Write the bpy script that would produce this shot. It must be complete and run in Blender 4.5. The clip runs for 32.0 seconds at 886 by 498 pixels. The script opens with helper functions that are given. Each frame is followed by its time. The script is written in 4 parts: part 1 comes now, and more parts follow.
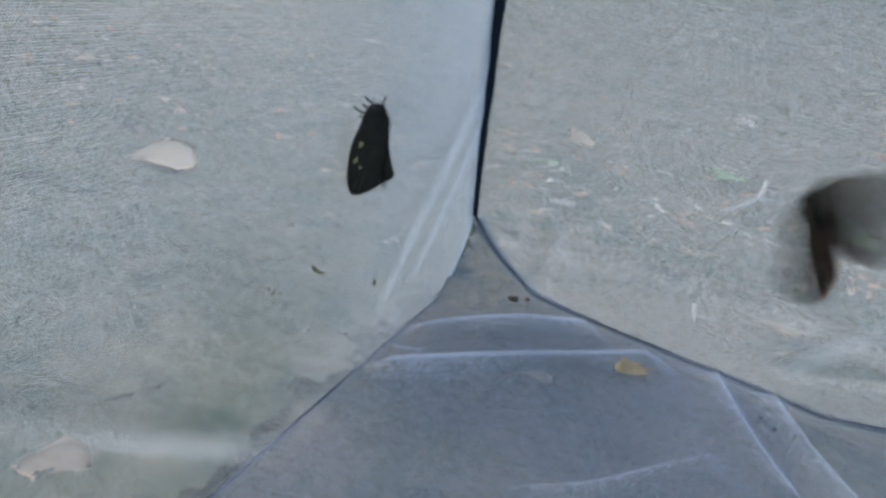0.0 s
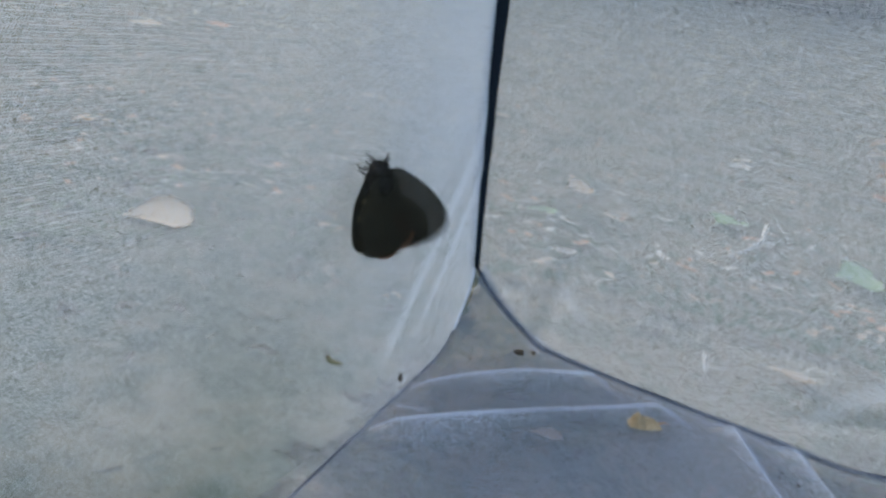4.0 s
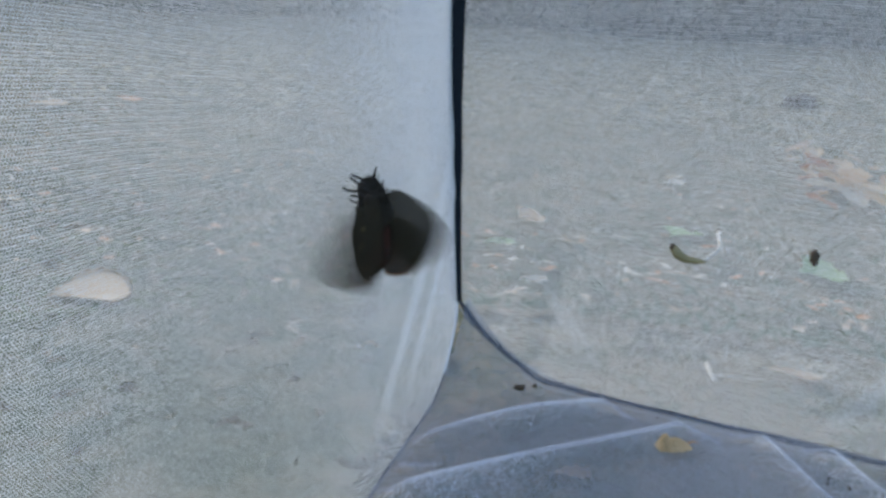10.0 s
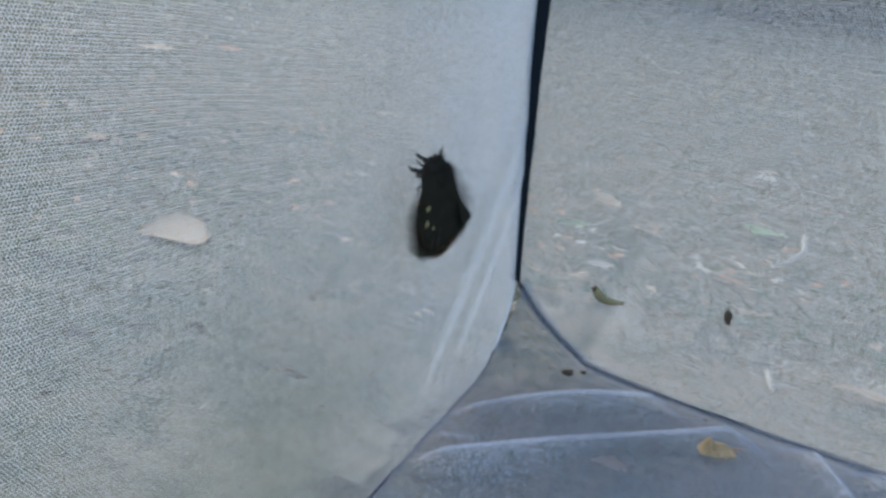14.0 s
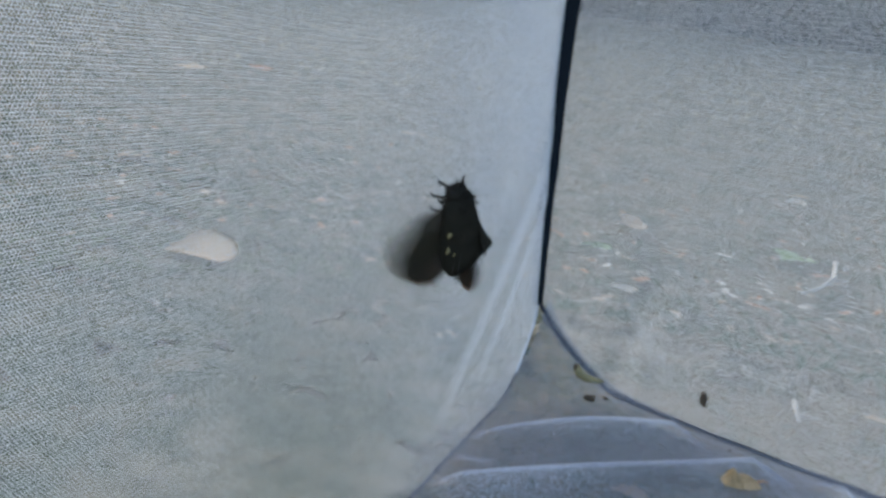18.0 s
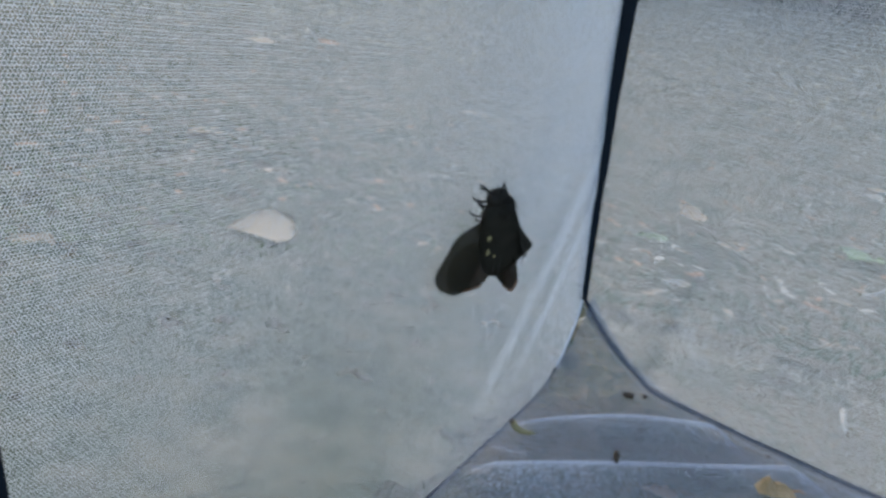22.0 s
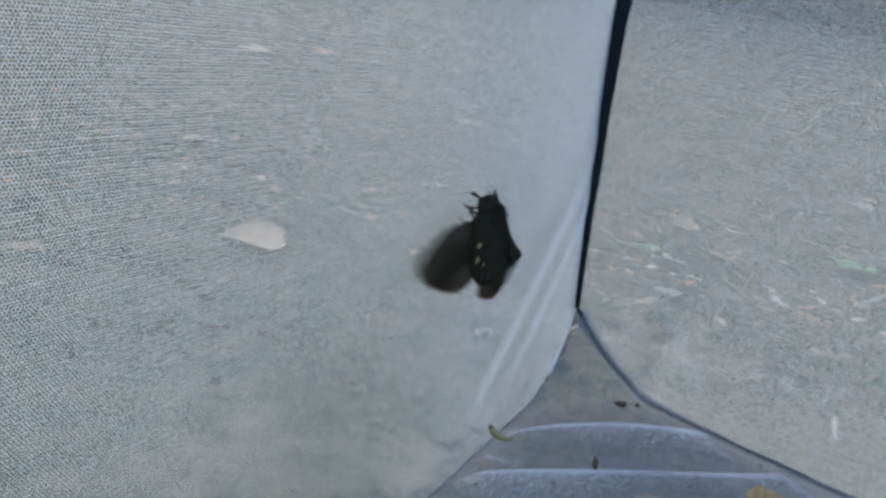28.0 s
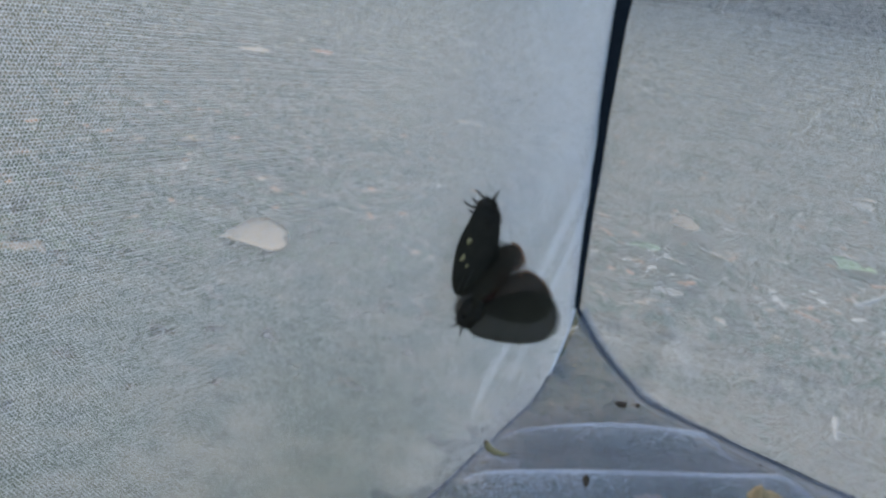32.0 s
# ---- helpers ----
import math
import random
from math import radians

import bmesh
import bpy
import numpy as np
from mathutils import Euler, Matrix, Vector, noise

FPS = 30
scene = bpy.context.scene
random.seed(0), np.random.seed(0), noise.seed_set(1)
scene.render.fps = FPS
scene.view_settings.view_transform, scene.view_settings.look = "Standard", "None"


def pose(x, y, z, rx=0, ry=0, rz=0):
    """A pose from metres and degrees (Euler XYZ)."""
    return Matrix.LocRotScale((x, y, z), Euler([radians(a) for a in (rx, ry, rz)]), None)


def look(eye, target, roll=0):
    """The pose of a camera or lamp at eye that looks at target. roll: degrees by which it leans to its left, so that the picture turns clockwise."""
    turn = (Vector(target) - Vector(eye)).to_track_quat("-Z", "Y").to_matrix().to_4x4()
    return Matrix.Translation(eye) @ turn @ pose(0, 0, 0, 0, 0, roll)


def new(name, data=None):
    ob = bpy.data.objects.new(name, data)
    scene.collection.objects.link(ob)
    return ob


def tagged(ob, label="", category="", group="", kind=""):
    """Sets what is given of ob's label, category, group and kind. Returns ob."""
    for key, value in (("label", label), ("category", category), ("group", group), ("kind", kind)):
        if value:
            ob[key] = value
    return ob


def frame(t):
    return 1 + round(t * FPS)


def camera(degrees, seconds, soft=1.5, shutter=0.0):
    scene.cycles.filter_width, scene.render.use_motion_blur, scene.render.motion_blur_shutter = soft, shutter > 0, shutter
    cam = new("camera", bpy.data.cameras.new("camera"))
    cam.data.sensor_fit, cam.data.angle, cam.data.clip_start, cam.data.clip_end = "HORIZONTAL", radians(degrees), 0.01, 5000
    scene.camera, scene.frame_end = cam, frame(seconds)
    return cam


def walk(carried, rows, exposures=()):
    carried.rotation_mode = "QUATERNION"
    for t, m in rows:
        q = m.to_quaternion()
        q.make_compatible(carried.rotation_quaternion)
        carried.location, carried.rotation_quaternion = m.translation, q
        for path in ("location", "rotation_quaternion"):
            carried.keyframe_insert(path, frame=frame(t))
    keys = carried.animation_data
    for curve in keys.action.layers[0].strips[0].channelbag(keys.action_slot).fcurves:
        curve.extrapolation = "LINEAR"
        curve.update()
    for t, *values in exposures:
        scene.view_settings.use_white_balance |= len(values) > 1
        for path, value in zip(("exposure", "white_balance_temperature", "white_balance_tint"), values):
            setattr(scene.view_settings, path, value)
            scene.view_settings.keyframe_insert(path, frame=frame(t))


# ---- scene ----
cam = camera(66.1, 32.0, soft=3.3, shutter=0.9)
PATH = [
    (0, (-0.0256, 0.03651, 0.14256), (0.1325, 1.8651, -0.652), 11.63),
    (0.5, (-0.02542, 0.03683, 0.14243), (0.137, 1.8676, -0.6461), 11.65),
    (1, (-0.025, 0.03663, 0.14309), (0.1426, 1.8716, -0.6347), 11.71),
    (1.5, (-0.02523, 0.03631, 0.1431), (0.1474, 1.8734, -0.6285), 11.77),
    (2, (-0.02511, 0.03674, 0.14328), (0.1528, 1.874, -0.6267), 11.84),
    (2.5, (-0.02587, 0.03663, 0.14349), (0.1452, 1.8753, -0.6247), 11.70),
    (3, (-0.02545, 0.03773, 0.14372), (0.138, 1.8787, -0.6205), 11.51),
    (3.5, (-0.02651, 0.04107, 0.14253), (0.1188, 1.9069, -0.5628), 10.78),
    (4, (-0.02696, 0.04325, 0.14172), (0.1135, 1.9251, -0.5208), 10.10),
    (4.5, (-0.02846, 0.04798, 0.13915), (0.1135, 1.9385, -0.4978), 9.37),
    (6.5, (-0.03447, 0.05792, 0.12952), (0.1862, 1.9593, -0.4502), 7.07),
    (7, (-0.03714, 0.06064, 0.12672), (0.2065, 1.9639, -0.4375), 6.68),
    (7.5, (-0.03945, 0.06355, 0.12543), (0.2267, 1.9664, -0.43), 6.39),
    (8, (-0.04099, 0.06545, 0.12268), (0.2432, 1.97, -0.4176), 6.45),
    (8.5, (-0.04125, 0.0659, 0.12129), (0.2553, 1.973, -0.403), 5.85),
    (9, (-0.04072, 0.06728, 0.12004), (0.2518, 1.9763, -0.3997), 6.02),
    (9.5, (-0.04207, 0.06792, 0.12417), (0.2609, 1.977, -0.3895), 5.67),
    (10, (-0.04165, 0.06774, 0.12373), (0.2748, 1.9799, -0.3697), 4.70),
    (10.5, (-0.04187, 0.06744, 0.12372), (0.2784, 1.9815, -0.3597), 3.73),
    (11, (-0.04099, 0.06784, 0.12322), (0.2632, 1.9831, -0.3661), 2.99),
    (11.5, (-0.04079, 0.06763, 0.12356), (0.2478, 1.9836, -0.3723), 3.12),
    (12, (-0.03951, 0.0678, 0.12422), (0.2196, 1.9858, -0.38), 3.50),
    (12.5, (-0.03737, 0.06701, 0.12494), (0.1668, 1.9809, -0.4184), 4.47),
    (13, (-0.03684, 0.06606, 0.12678), (0.1129, 1.9728, -0.4579), 7.01),
    (13.5, (-0.03671, 0.06569, 0.12681), (0.0759, 1.9694, -0.4759), 8.59),
    (14, (-0.03658, 0.06526, 0.12715), (0.0682, 1.9693, -0.476), 8.79),
    (14.5, (-0.03659, 0.06442, 0.12789), (0.0625, 1.974, -0.4584), 8.93),
    (16.5, (-0.03657, 0.06411, 0.12874), (0.0317, 1.9778, -0.4483), 9.18),
    (17, (-0.03629, 0.06428, 0.1291), (0.0225, 1.98, -0.4425), 9.29),
    (17.5, (-0.0363, 0.06377, 0.12936), (0.0096, 1.9798, -0.4421), 9.24),
    (18, (-0.03613, 0.06428, 0.12945), (-0.0116, 1.983, -0.4344), 9.00),
    (18.5, (-0.03483, 0.06365, 0.13097), (-0.0659, 1.9662, -0.4848), 8.57),
    (19, (-0.03318, 0.06132, 0.13538), (-0.0784, 1.955, -0.5063), 9.51),
    (19.5, (-0.03307, 0.06111, 0.13788), (-0.1056, 1.9459, -0.5271), 9.91),
    (20, (-0.03332, 0.0606, 0.13886), (-0.1445, 1.9435, -0.5263), 9.99),
    (20.5, (-0.03314, 0.0604, 0.139), (-0.155, 1.9438, -0.5227), 10.15),
    (21, (-0.0325, 0.06038, 0.13868), (-0.1589, 1.9442, -0.5209), 10.11),
    (21.5, (-0.03219, 0.06047, 0.13866), (-0.165, 1.9432, -0.5228), 9.97),
    (22, (-0.0319, 0.06065, 0.13852), (-0.168, 1.9438, -0.5212), 9.87),
    (22.5, (-0.0319, 0.06053, 0.13855), (-0.168, 1.9432, -0.5224), 9.82),
    (23, (-0.03173, 0.06055, 0.13854), (-0.169, 1.9442, -0.5196), 9.77),
    (23.5, (-0.03247, 0.06058, 0.13889), (-0.17, 1.9443, -0.5188), 9.82),
    (24, (-0.03185, 0.06089, 0.13848), (-0.1761, 1.9452, -0.5162), 9.71),
    (24.5, (-0.03198, 0.06086, 0.13885), (-0.1734, 1.9465, -0.5127), 9.82),
    (25, (-0.03152, 0.06125, 0.13837), (-0.1651, 1.9496, -0.5069), 9.95),
    (25.5, (-0.03171, 0.06052, 0.13903), (-0.1645, 1.9495, -0.5046), 9.98),
    (27.5, (-0.03185, 0.06089, 0.13847), (-0.1531, 1.9536, -0.4963), 10.21),
    (28, (-0.03136, 0.06067, 0.13855), (-0.1545, 1.9536, -0.4953), 10.10),
    (28.5, (-0.03172, 0.0608, 0.13861), (-0.1533, 1.9536, -0.4958), 10.10),
    (29, (-0.03164, 0.06066, 0.13866), (-0.1531, 1.9534, -0.496), 10.07),
    (29.5, (-0.03197, 0.06106, 0.1387), (-0.1543, 1.9528, -0.4988), 10.06),
    (30, (-0.03178, 0.0611, 0.13837), (-0.1563, 1.9525, -0.4995), 10.08),
    (30.5, (-0.03189, 0.06095, 0.13827), (-0.1545, 1.9538, -0.4959), 10.15),
    (31, (-0.03142, 0.06086, 0.13845), (-0.1543, 1.954, -0.4947), 10.03),
    (31.5, (-0.03171, 0.06053, 0.13862), (-0.1557, 1.9535, -0.4948), 10.00),
    (32, (-0.0313, 0.0606, 0.13832), (-0.1551, 1.9543, -0.4929), 10.07),
]
walk(cam, [(t, look(eye, target, roll)) for t, eye, target, roll in PATH], [(0, 1.20, 6540, 7), (7, 1.26, 6560, 7), (13, 1.24, 6560, 7), (19, 1.13, 6570, 7), (32, 1.13, 6570, 7)])

# ---- plan of the cage, in metres ----
CORNER = (0.0165, 0.343)
LEFT, RIGHT = (-0.415, -0.910), (0.857, -0.515)
CAGE_LEAN = (-0.155, 0.38)     # how far the upright corner leans, and how its lean eases off with height
POLE_END, HEM_RUN = 0.0302, 0.0513
LEFT_LONG, RIGHT_LONG = 0.2384, 0.245
LEFT_FOLDS = [(0.118, -1.12, 0.0110, 0.0013, 0.13), (0.095, -1.12, 0.0075, 0.0011, 0.12)]
LOW_FOLDS = [(0.195, 0.030, 0.75, 0.0060, 0.0022)]
FLOOR_FOLDS = [     # both ends, sideways bow, breadth of the near slope, height, reach and density of the doubled netting
    ((0.0040, 0.0795), (0.0692, 0.0080), -0.0060, 0.009, 0.0046, 0.022, 1.0),
    ((0.0030, 0.1110), (0.0985, 0.0100), 0.0000, 0.010, 0.0052, 0.030, 1.0),
    ((0.1185, 0.0045), (0.1525, 0.0740), 0.0020, 0.008, 0.0034, 0.018, 0.8),
    ((0.1410, 0.0040), (0.1760, 0.0660), 0.0010, 0.008, 0.0034, 0.020, 0.9),
    ((0.0672, 0.1298), (0.1242, 0.0619), 0.0027, 0.014, 0.0008, 0.020, 0.35),
    ((0.0030, 0.0925), (0.0170, 0.0850), 0.0010, 0.005, 0.0010, 0.006, 0.50),
]
FLOOR_LEAF, FLOOR_LEAF_TURN = (0.0886, 0.0352), 8
CRUMBS = [(0.0300, 0.0187, 0.0017), (0.0352, 0.0126, 0.0010), (0.0133, 0.0379, 0.0005), (0.0294, 0.0197, 0.0006), (0.1393, 0.0254, 0.0005), (0.1446, 0.0297, 0.0006), (0.0842, 0.0078, 0.0005), (0.1006, -0.0389, 0.0004), (0.1382, 0.0289, 0.0005)]
WALL_FOLDS = [("left", (0.2292, 0.0532), (0.16, -0.0016), 0.0120, 0.00007), ("right", (0.0325, 0.0576), (0.0611, 0.0119), 0.0120, 0.00005), ("right", (0.1432, 0.0106), (0.1792, 0.0483), 0.0130, 0.00008), ("left", (0.0190, 0.0890), (0.1020, 0.0150), 0.0090, 0.00014), ("left", (0.0130, 0.0730), (0.0740, 0.0180), 0.0070, 0.00014)]
LEAF_PILE = ((0.8983, 1.2387), (0.5825, 0.7773))
TWIGS = [([(0.3064, 0.6329), (0.2712, 0.5697), (0.2385, 0.5303), (0.2144, 0.507)], 0.0022, "bent pale twig lying on the soil"), ([(0.1317, 0.3392), (0.1263, 0.3272), (0.1222, 0.3163)], 0.0014, "short pale twig lying on the soil")]

# ---- paths of the moths and scraps: seconds, place, turn ----
MOTH_A = [
    (0.00, -0.03577, 0.23509, 0.09147, 83.8, -2.8, 65.8), (2.40, -0.03544, 0.23562, 0.09069, 83.8, -2.8, 65.8), (2.70, -0.03538, 0.23568, 0.09040, 83.7, -6.8, 66.2),
    (4.00, -0.03478, 0.23705, 0.09064, 83.7, -4.8, 66.0), (4.50, -0.03624, 0.23384, 0.09056, 83.7, -4.8, 66.0), (6.50, -0.03246, 0.24154, 0.08837, 83.8, -2.8, 65.8),
    (7.50, -0.03389, 0.23878, 0.08981, 83.7, -4.8, 66.0), (8.20, -0.03286, 0.24084, 0.08907, 83.6, -12.8, 66.9), (9.00, -0.03406, 0.23819, 0.08902, 83.2, -23.7, 68.2),
    (10.00, -0.03293, 0.24118, 0.09094, 83.2, -23.7, 68.2), (11.00, -0.03191, 0.24321, 0.09017, 82.8, -29.6, 69.0), (12.00, -0.03249, 0.23214, 0.09247, 82.1, -37.6, 70.3),
    (13.00, -0.03130, 0.23456, 0.09183, 82.4, -34.6, 69.8), (14.00, -0.03171, 0.23371, 0.09200, 82.4, -34.6, 69.8), (16.50, -0.03190, 0.23334, 0.09220, 82.4, -34.6, 69.8),
    (17.00, -0.03160, 0.23396, 0.09207, 82.4, -34.6, 69.8), (18.00, -0.03203, 0.23298, 0.09182, 82.4, -34.6, 69.8), (19.00, -0.03166, 0.23387, 0.09213, 82.2, -36.6, 70.1),
    (20.00, -0.03238, 0.23242, 0.09264, 82.2, -36.6, 70.1), (21.00, -0.03195, 0.23321, 0.09203, 82.2, -36.6, 70.1), (23.00, -0.03174, 0.23356, 0.09167, 82.4, -34.6, 69.8),
    (25.00, -0.03180, 0.23335, 0.09138, 82.4, -34.6, 69.8), (28.00, -0.03210, 0.23287, 0.09208, 82.6, -32.6, 69.5), (30.00, -0.03230, 0.23229, 0.09153, 82.4, -34.6, 69.8),
    (30.90, -0.03240, 0.23210, 0.09159, 82.4, -34.6, 69.8), (31.15, -0.03304, 0.24047, 0.08909, 83.8, -0.8, 65.6), (32.00, -0.03337, 0.23959, 0.08857, 83.8, -0.8, 65.6),
]
MOTH_B = [
    (0.00, 0.07024, 0.18336, 0.10196, 55.1, -28.4, -25.9), (0.10, 0.05108, 0.13965, 0.12251, 60.4, -21.9, -33.1), (0.20, 0.05975, 0.17096, 0.12558, 53.9, -1.2, -32.3),
    (0.30, 0.06686, 0.17793, 0.12181, 63.0, -6.3, -32.4), (0.40, 0.06586, 0.17102, 0.09208, 45.8, -43.8, -16.9), (0.50, 0.06148, 0.16485, 0.07201, 46.2, -53.2, 3.3),
    (0.60, 0.05225, 0.17072, 0.05067, 25.3, -26.1, -13.1), (0.70, 0.05671, 0.17155, 0.04607, 6.7, -18.0, -19.8), (0.80, 0.03160, 0.16254, 0.04360, 14.2, -3.5, -21.8),
    (0.90, 0.03481, 0.18454, 0.03976, 33.7, -23.4, -5.8), (1.00, 0.03648, 0.25131, 0.03069, 11.1, 21.5, -27.4), (1.10, 0.01311, 0.24297, 0.02673, 35.5, 31.1, -30.0),
    (1.20, -0.02309, 0.20838, 0.04085, 58.9, -8.6, 4.5), (1.30, -0.02162, 0.22685, 0.05461, 64.7, -9.1, 3.2), (1.40, -0.03367, 0.24256, 0.05344, 66.3, -8.0, 5.8),
    (1.50, -0.04148, 0.22708, 0.05682, 64.7, -16.1, 12.3), (1.60, -0.01934, 0.23687, 0.05271, 64.3, -18.5, 7.0), (1.70, -0.00338, 0.25462, 0.05852, 68.9, -1.8, -5.0),
    (1.80, -0.02097, 0.25423, 0.06901, 70.6, 14.1, -6.0), (1.90, -0.02203, 0.25549, 0.07251, 69.5, -28.4, 9.3), (2.00, -0.02366, 0.25603, 0.07392, -23.4, -70.8, 114.2),
    (2.10, -0.02411, 0.25489, 0.07052, 70.5, -18.8, 6.2), (2.20, -0.01662, 0.25456, 0.07016, 62.7, 46.0, -22.7), (2.30, -0.02860, 0.25495, 0.07098, 70.5, 19.6, -6.0),
    (2.40, -0.02643, 0.25570, 0.07330, 72.0, 9.9, -3.0), (2.50, -0.03210, 0.25729, 0.07889, 73.6, -3.9, 2.8), (2.60, -0.03639, 0.25744, 0.07928, 73.6, -8.2, 5.2),
    (2.80, -0.03369, 0.22821, 0.09219, 83.8, 1.2, 65.4), (3.20, -0.03505, 0.22625, 0.09606, 83.8, -2.8, 65.8), (4.00, -0.03449, 0.22751, 0.09622, 83.0, -3.6, 76.0),
    (4.50, -0.03581, 0.22437, 0.09521, 83.4, -1.7, 75.7), (6.50, -0.03218, 0.23167, 0.09272, 84.0, 1.8, 80.4), (7.50, -0.03382, 0.22835, 0.09379, 84.0, 1.8, 80.4),
    (8.00, -0.03342, 0.22868, 0.09171, 83.1, -7.2, 71.4), (9.00, -0.03340, 0.22861, 0.09125, 83.5, -16.7, 67.4), (10.00, -0.03282, 0.23047, 0.09355, 83.5, -16.7, 67.4),
    (11.00, -0.03226, 0.23155, 0.09293, 83.4, -18.7, 67.6), (12.00, -0.03255, 0.23092, 0.09299, 82.9, -28.6, 68.9), (12.50, -0.03160, 0.23180, 0.09120, 83.4, -18.7, 67.6), (12.70, -0.02900, 0.24400, 0.08900, 83.6, -18.0, 66.6),
    (13.00, -0.03235, 0.24151, 0.08552, 84.6, -15.2, 63.0), (14.00, -0.03249, 0.24091, 0.08898, 83.4, -18.7, 67.6), (16.50, -0.03246, 0.24131, 0.08568, 84.6, -15.2, 63.0),
    (17.00, -0.03260, 0.24097, 0.08551, 84.6, -15.2, 63.0), (18.00, -0.03289, 0.24026, 0.08520, 84.6, -15.2, 63.0), (19.00, -0.03278, 0.24035, 0.08466, 84.7, -17.1, 63.2),
    (20.00, -0.03386, 0.23831, 0.08591, 84.7, -17.1, 63.2), (21.00, -0.03307, 0.23976, 0.08481, 84.8, -19.1, 63.4), (23.00, -0.03321, 0.23939, 0.08459, 84.8, -19.1, 63.4),
    (24.00, -0.03423, 0.23736, 0.08537, 84.7, -17.1, 63.2), (25.00, -0.03362, 0.23853, 0.08474, 84.7, -17.1, 63.2), (27.50, -0.03367, 0.23858, 0.08534, 84.6, -15.2, 63.0),
    (28.00, -0.03359, 0.23867, 0.08503, 84.6, -15.2, 63.0), (30.00, -0.03406, 0.23752, 0.08459, 84.6, -15.2, 63.0), (30.80, -0.03391, 0.23775, 0.08422, 84.5, -13.2, 62.8),
    (31.00, -0.03539, 0.23894, 0.08263, 84.2, -7.2, 62.2), (31.10, -0.03328, 0.23134, 0.08225, 71.4, -10.4, 4.1), (31.15, -0.03314, 0.22942, 0.07378, 22.1, -67.2, 66.8),
    (31.20, -0.03288, 0.22795, 0.06604, -63.2, -28.1, 167.1), (31.60, -0.03137, 0.23117, 0.06568, -63.6, -28.0, 166.8), (31.75, -0.03219, 0.22998, 0.06798, -67.4, -3.5, 178.8),
    (31.85, -0.03130, 0.23140, 0.06590, -63.6, -27.0, 167.0), (32.00, -0.03114, 0.23178, 0.06640, -63.6, -27.0, 167.0),
]
STEM = [
    (0.00, -0.03104, 0.08845, 0.11618, 63.0, -6.4, 9.2), (0.50, -0.03090, 0.08860, 0.11599, 62.9, -6.3, 9.3), (1.00, -0.03076, 0.08947, 0.11565, 62.5, -6.3, 9.5),
    (2.00, -0.03022, 0.08908, 0.11604, 62.4, -6.6, 9.0), (3.00, -0.03021, 0.08836, 0.11650, 61.6, -6.5, 8.9), (4.00, -0.02991, 0.08531, 0.11759, 60.0, -6.4, 7.7),
    (4.50, -0.03006, 0.08695, 0.11683, 60.0, -6.3, 6.0), (6.50, -0.02810, 0.09123, 0.11246, 63.0, -7.5, -7.0), (7.00, -0.02929, 0.08681, 0.11425, 65.2, -8.5, -12.8),
    (7.50, -0.02990, 0.08786, 0.11507, 68.1, -9.3, -17.7), (8.00, -0.03122, 0.08600, 0.11502, 71.1, -10.2, -22.0), (8.50, -0.03042, 0.08460, 0.11370, 70.3, -10.4, -26.4),
    (9.00, -0.02954, 0.08707, 0.11266, 71.7, -10.4, -26.0), (9.50, -0.03004, 0.08976, 0.11880, 77.7, -10.1, -26.7), (10.00, -0.02912, 0.08981, 0.11818, 77.5, -9.1, -27.6),
    (10.50, -0.02965, 0.08929, 0.11822, 77.5, -8.0, -27.4), (11.00, -0.02887, 0.09012, 0.11756, 77.3, -7.3, -26.9), (11.50, -0.02892, 0.09010, 0.11762, 76.7, -7.5, -26.1),
    (12.00, -0.02868, 0.09122, 0.11738, 75.0, -7.4, -22.9), (12.50, -0.02825, 0.09087, 0.11691, 72.4, -7.9, -18.4), (13.00, -0.02836, 0.09083, 0.11813, 71.4, -10.4, -15.4),
    (13.50, -0.02864, 0.09009, 0.11830, 71.2, -12.1, -14.2), (14.00, -0.02862, 0.08975, 0.11837, 70.7, -12.3, -13.8), (14.50, -0.02889, 0.08870, 0.11850, 69.3, -12.2, -13.0),
    (16.50, -0.02891, 0.08919, 0.11850, 68.1, -12.3, -12.1), (17.00, -0.02880, 0.08968, 0.11839, 67.4, -12.3, -11.4), (17.50, -0.02905, 0.08917, 0.11850, 67.1, -12.2, -10.8),
    (18.00, -0.02929, 0.08909, 0.11791, 65.3, -11.9, -10.0), (18.50, -0.02878, 0.09067, 0.11670, 62.1, -11.3, -6.7), (19.00, -0.02883, 0.08849, 0.11843, 57.7, -11.2, -2.1),
    (20.00, -0.02993, 0.08762, 0.12166, 57.0, -11.6, 0.3), (21.00, -0.02941, 0.08844, 0.12100, 57.2, -11.6, 1.1), (23.00, -0.02841, 0.08941, 0.12025, 57.1, -11.5, 0.8),
    (25.00, -0.02882, 0.08953, 0.12046, 57.1, -11.2, 1.8), (27.50, -0.02923, 0.08943, 0.12037, 57.0, -11.3, 2.0), (28.00, -0.02893, 0.08899, 0.12056, 57.0, -11.1, 2.2),
    (30.00, -0.02931, 0.08935, 0.12038, 56.9, -11.1, 2.2), (32.00, -0.02892, 0.08950, 0.11911, 55.8, -11.0, 2.6),
]
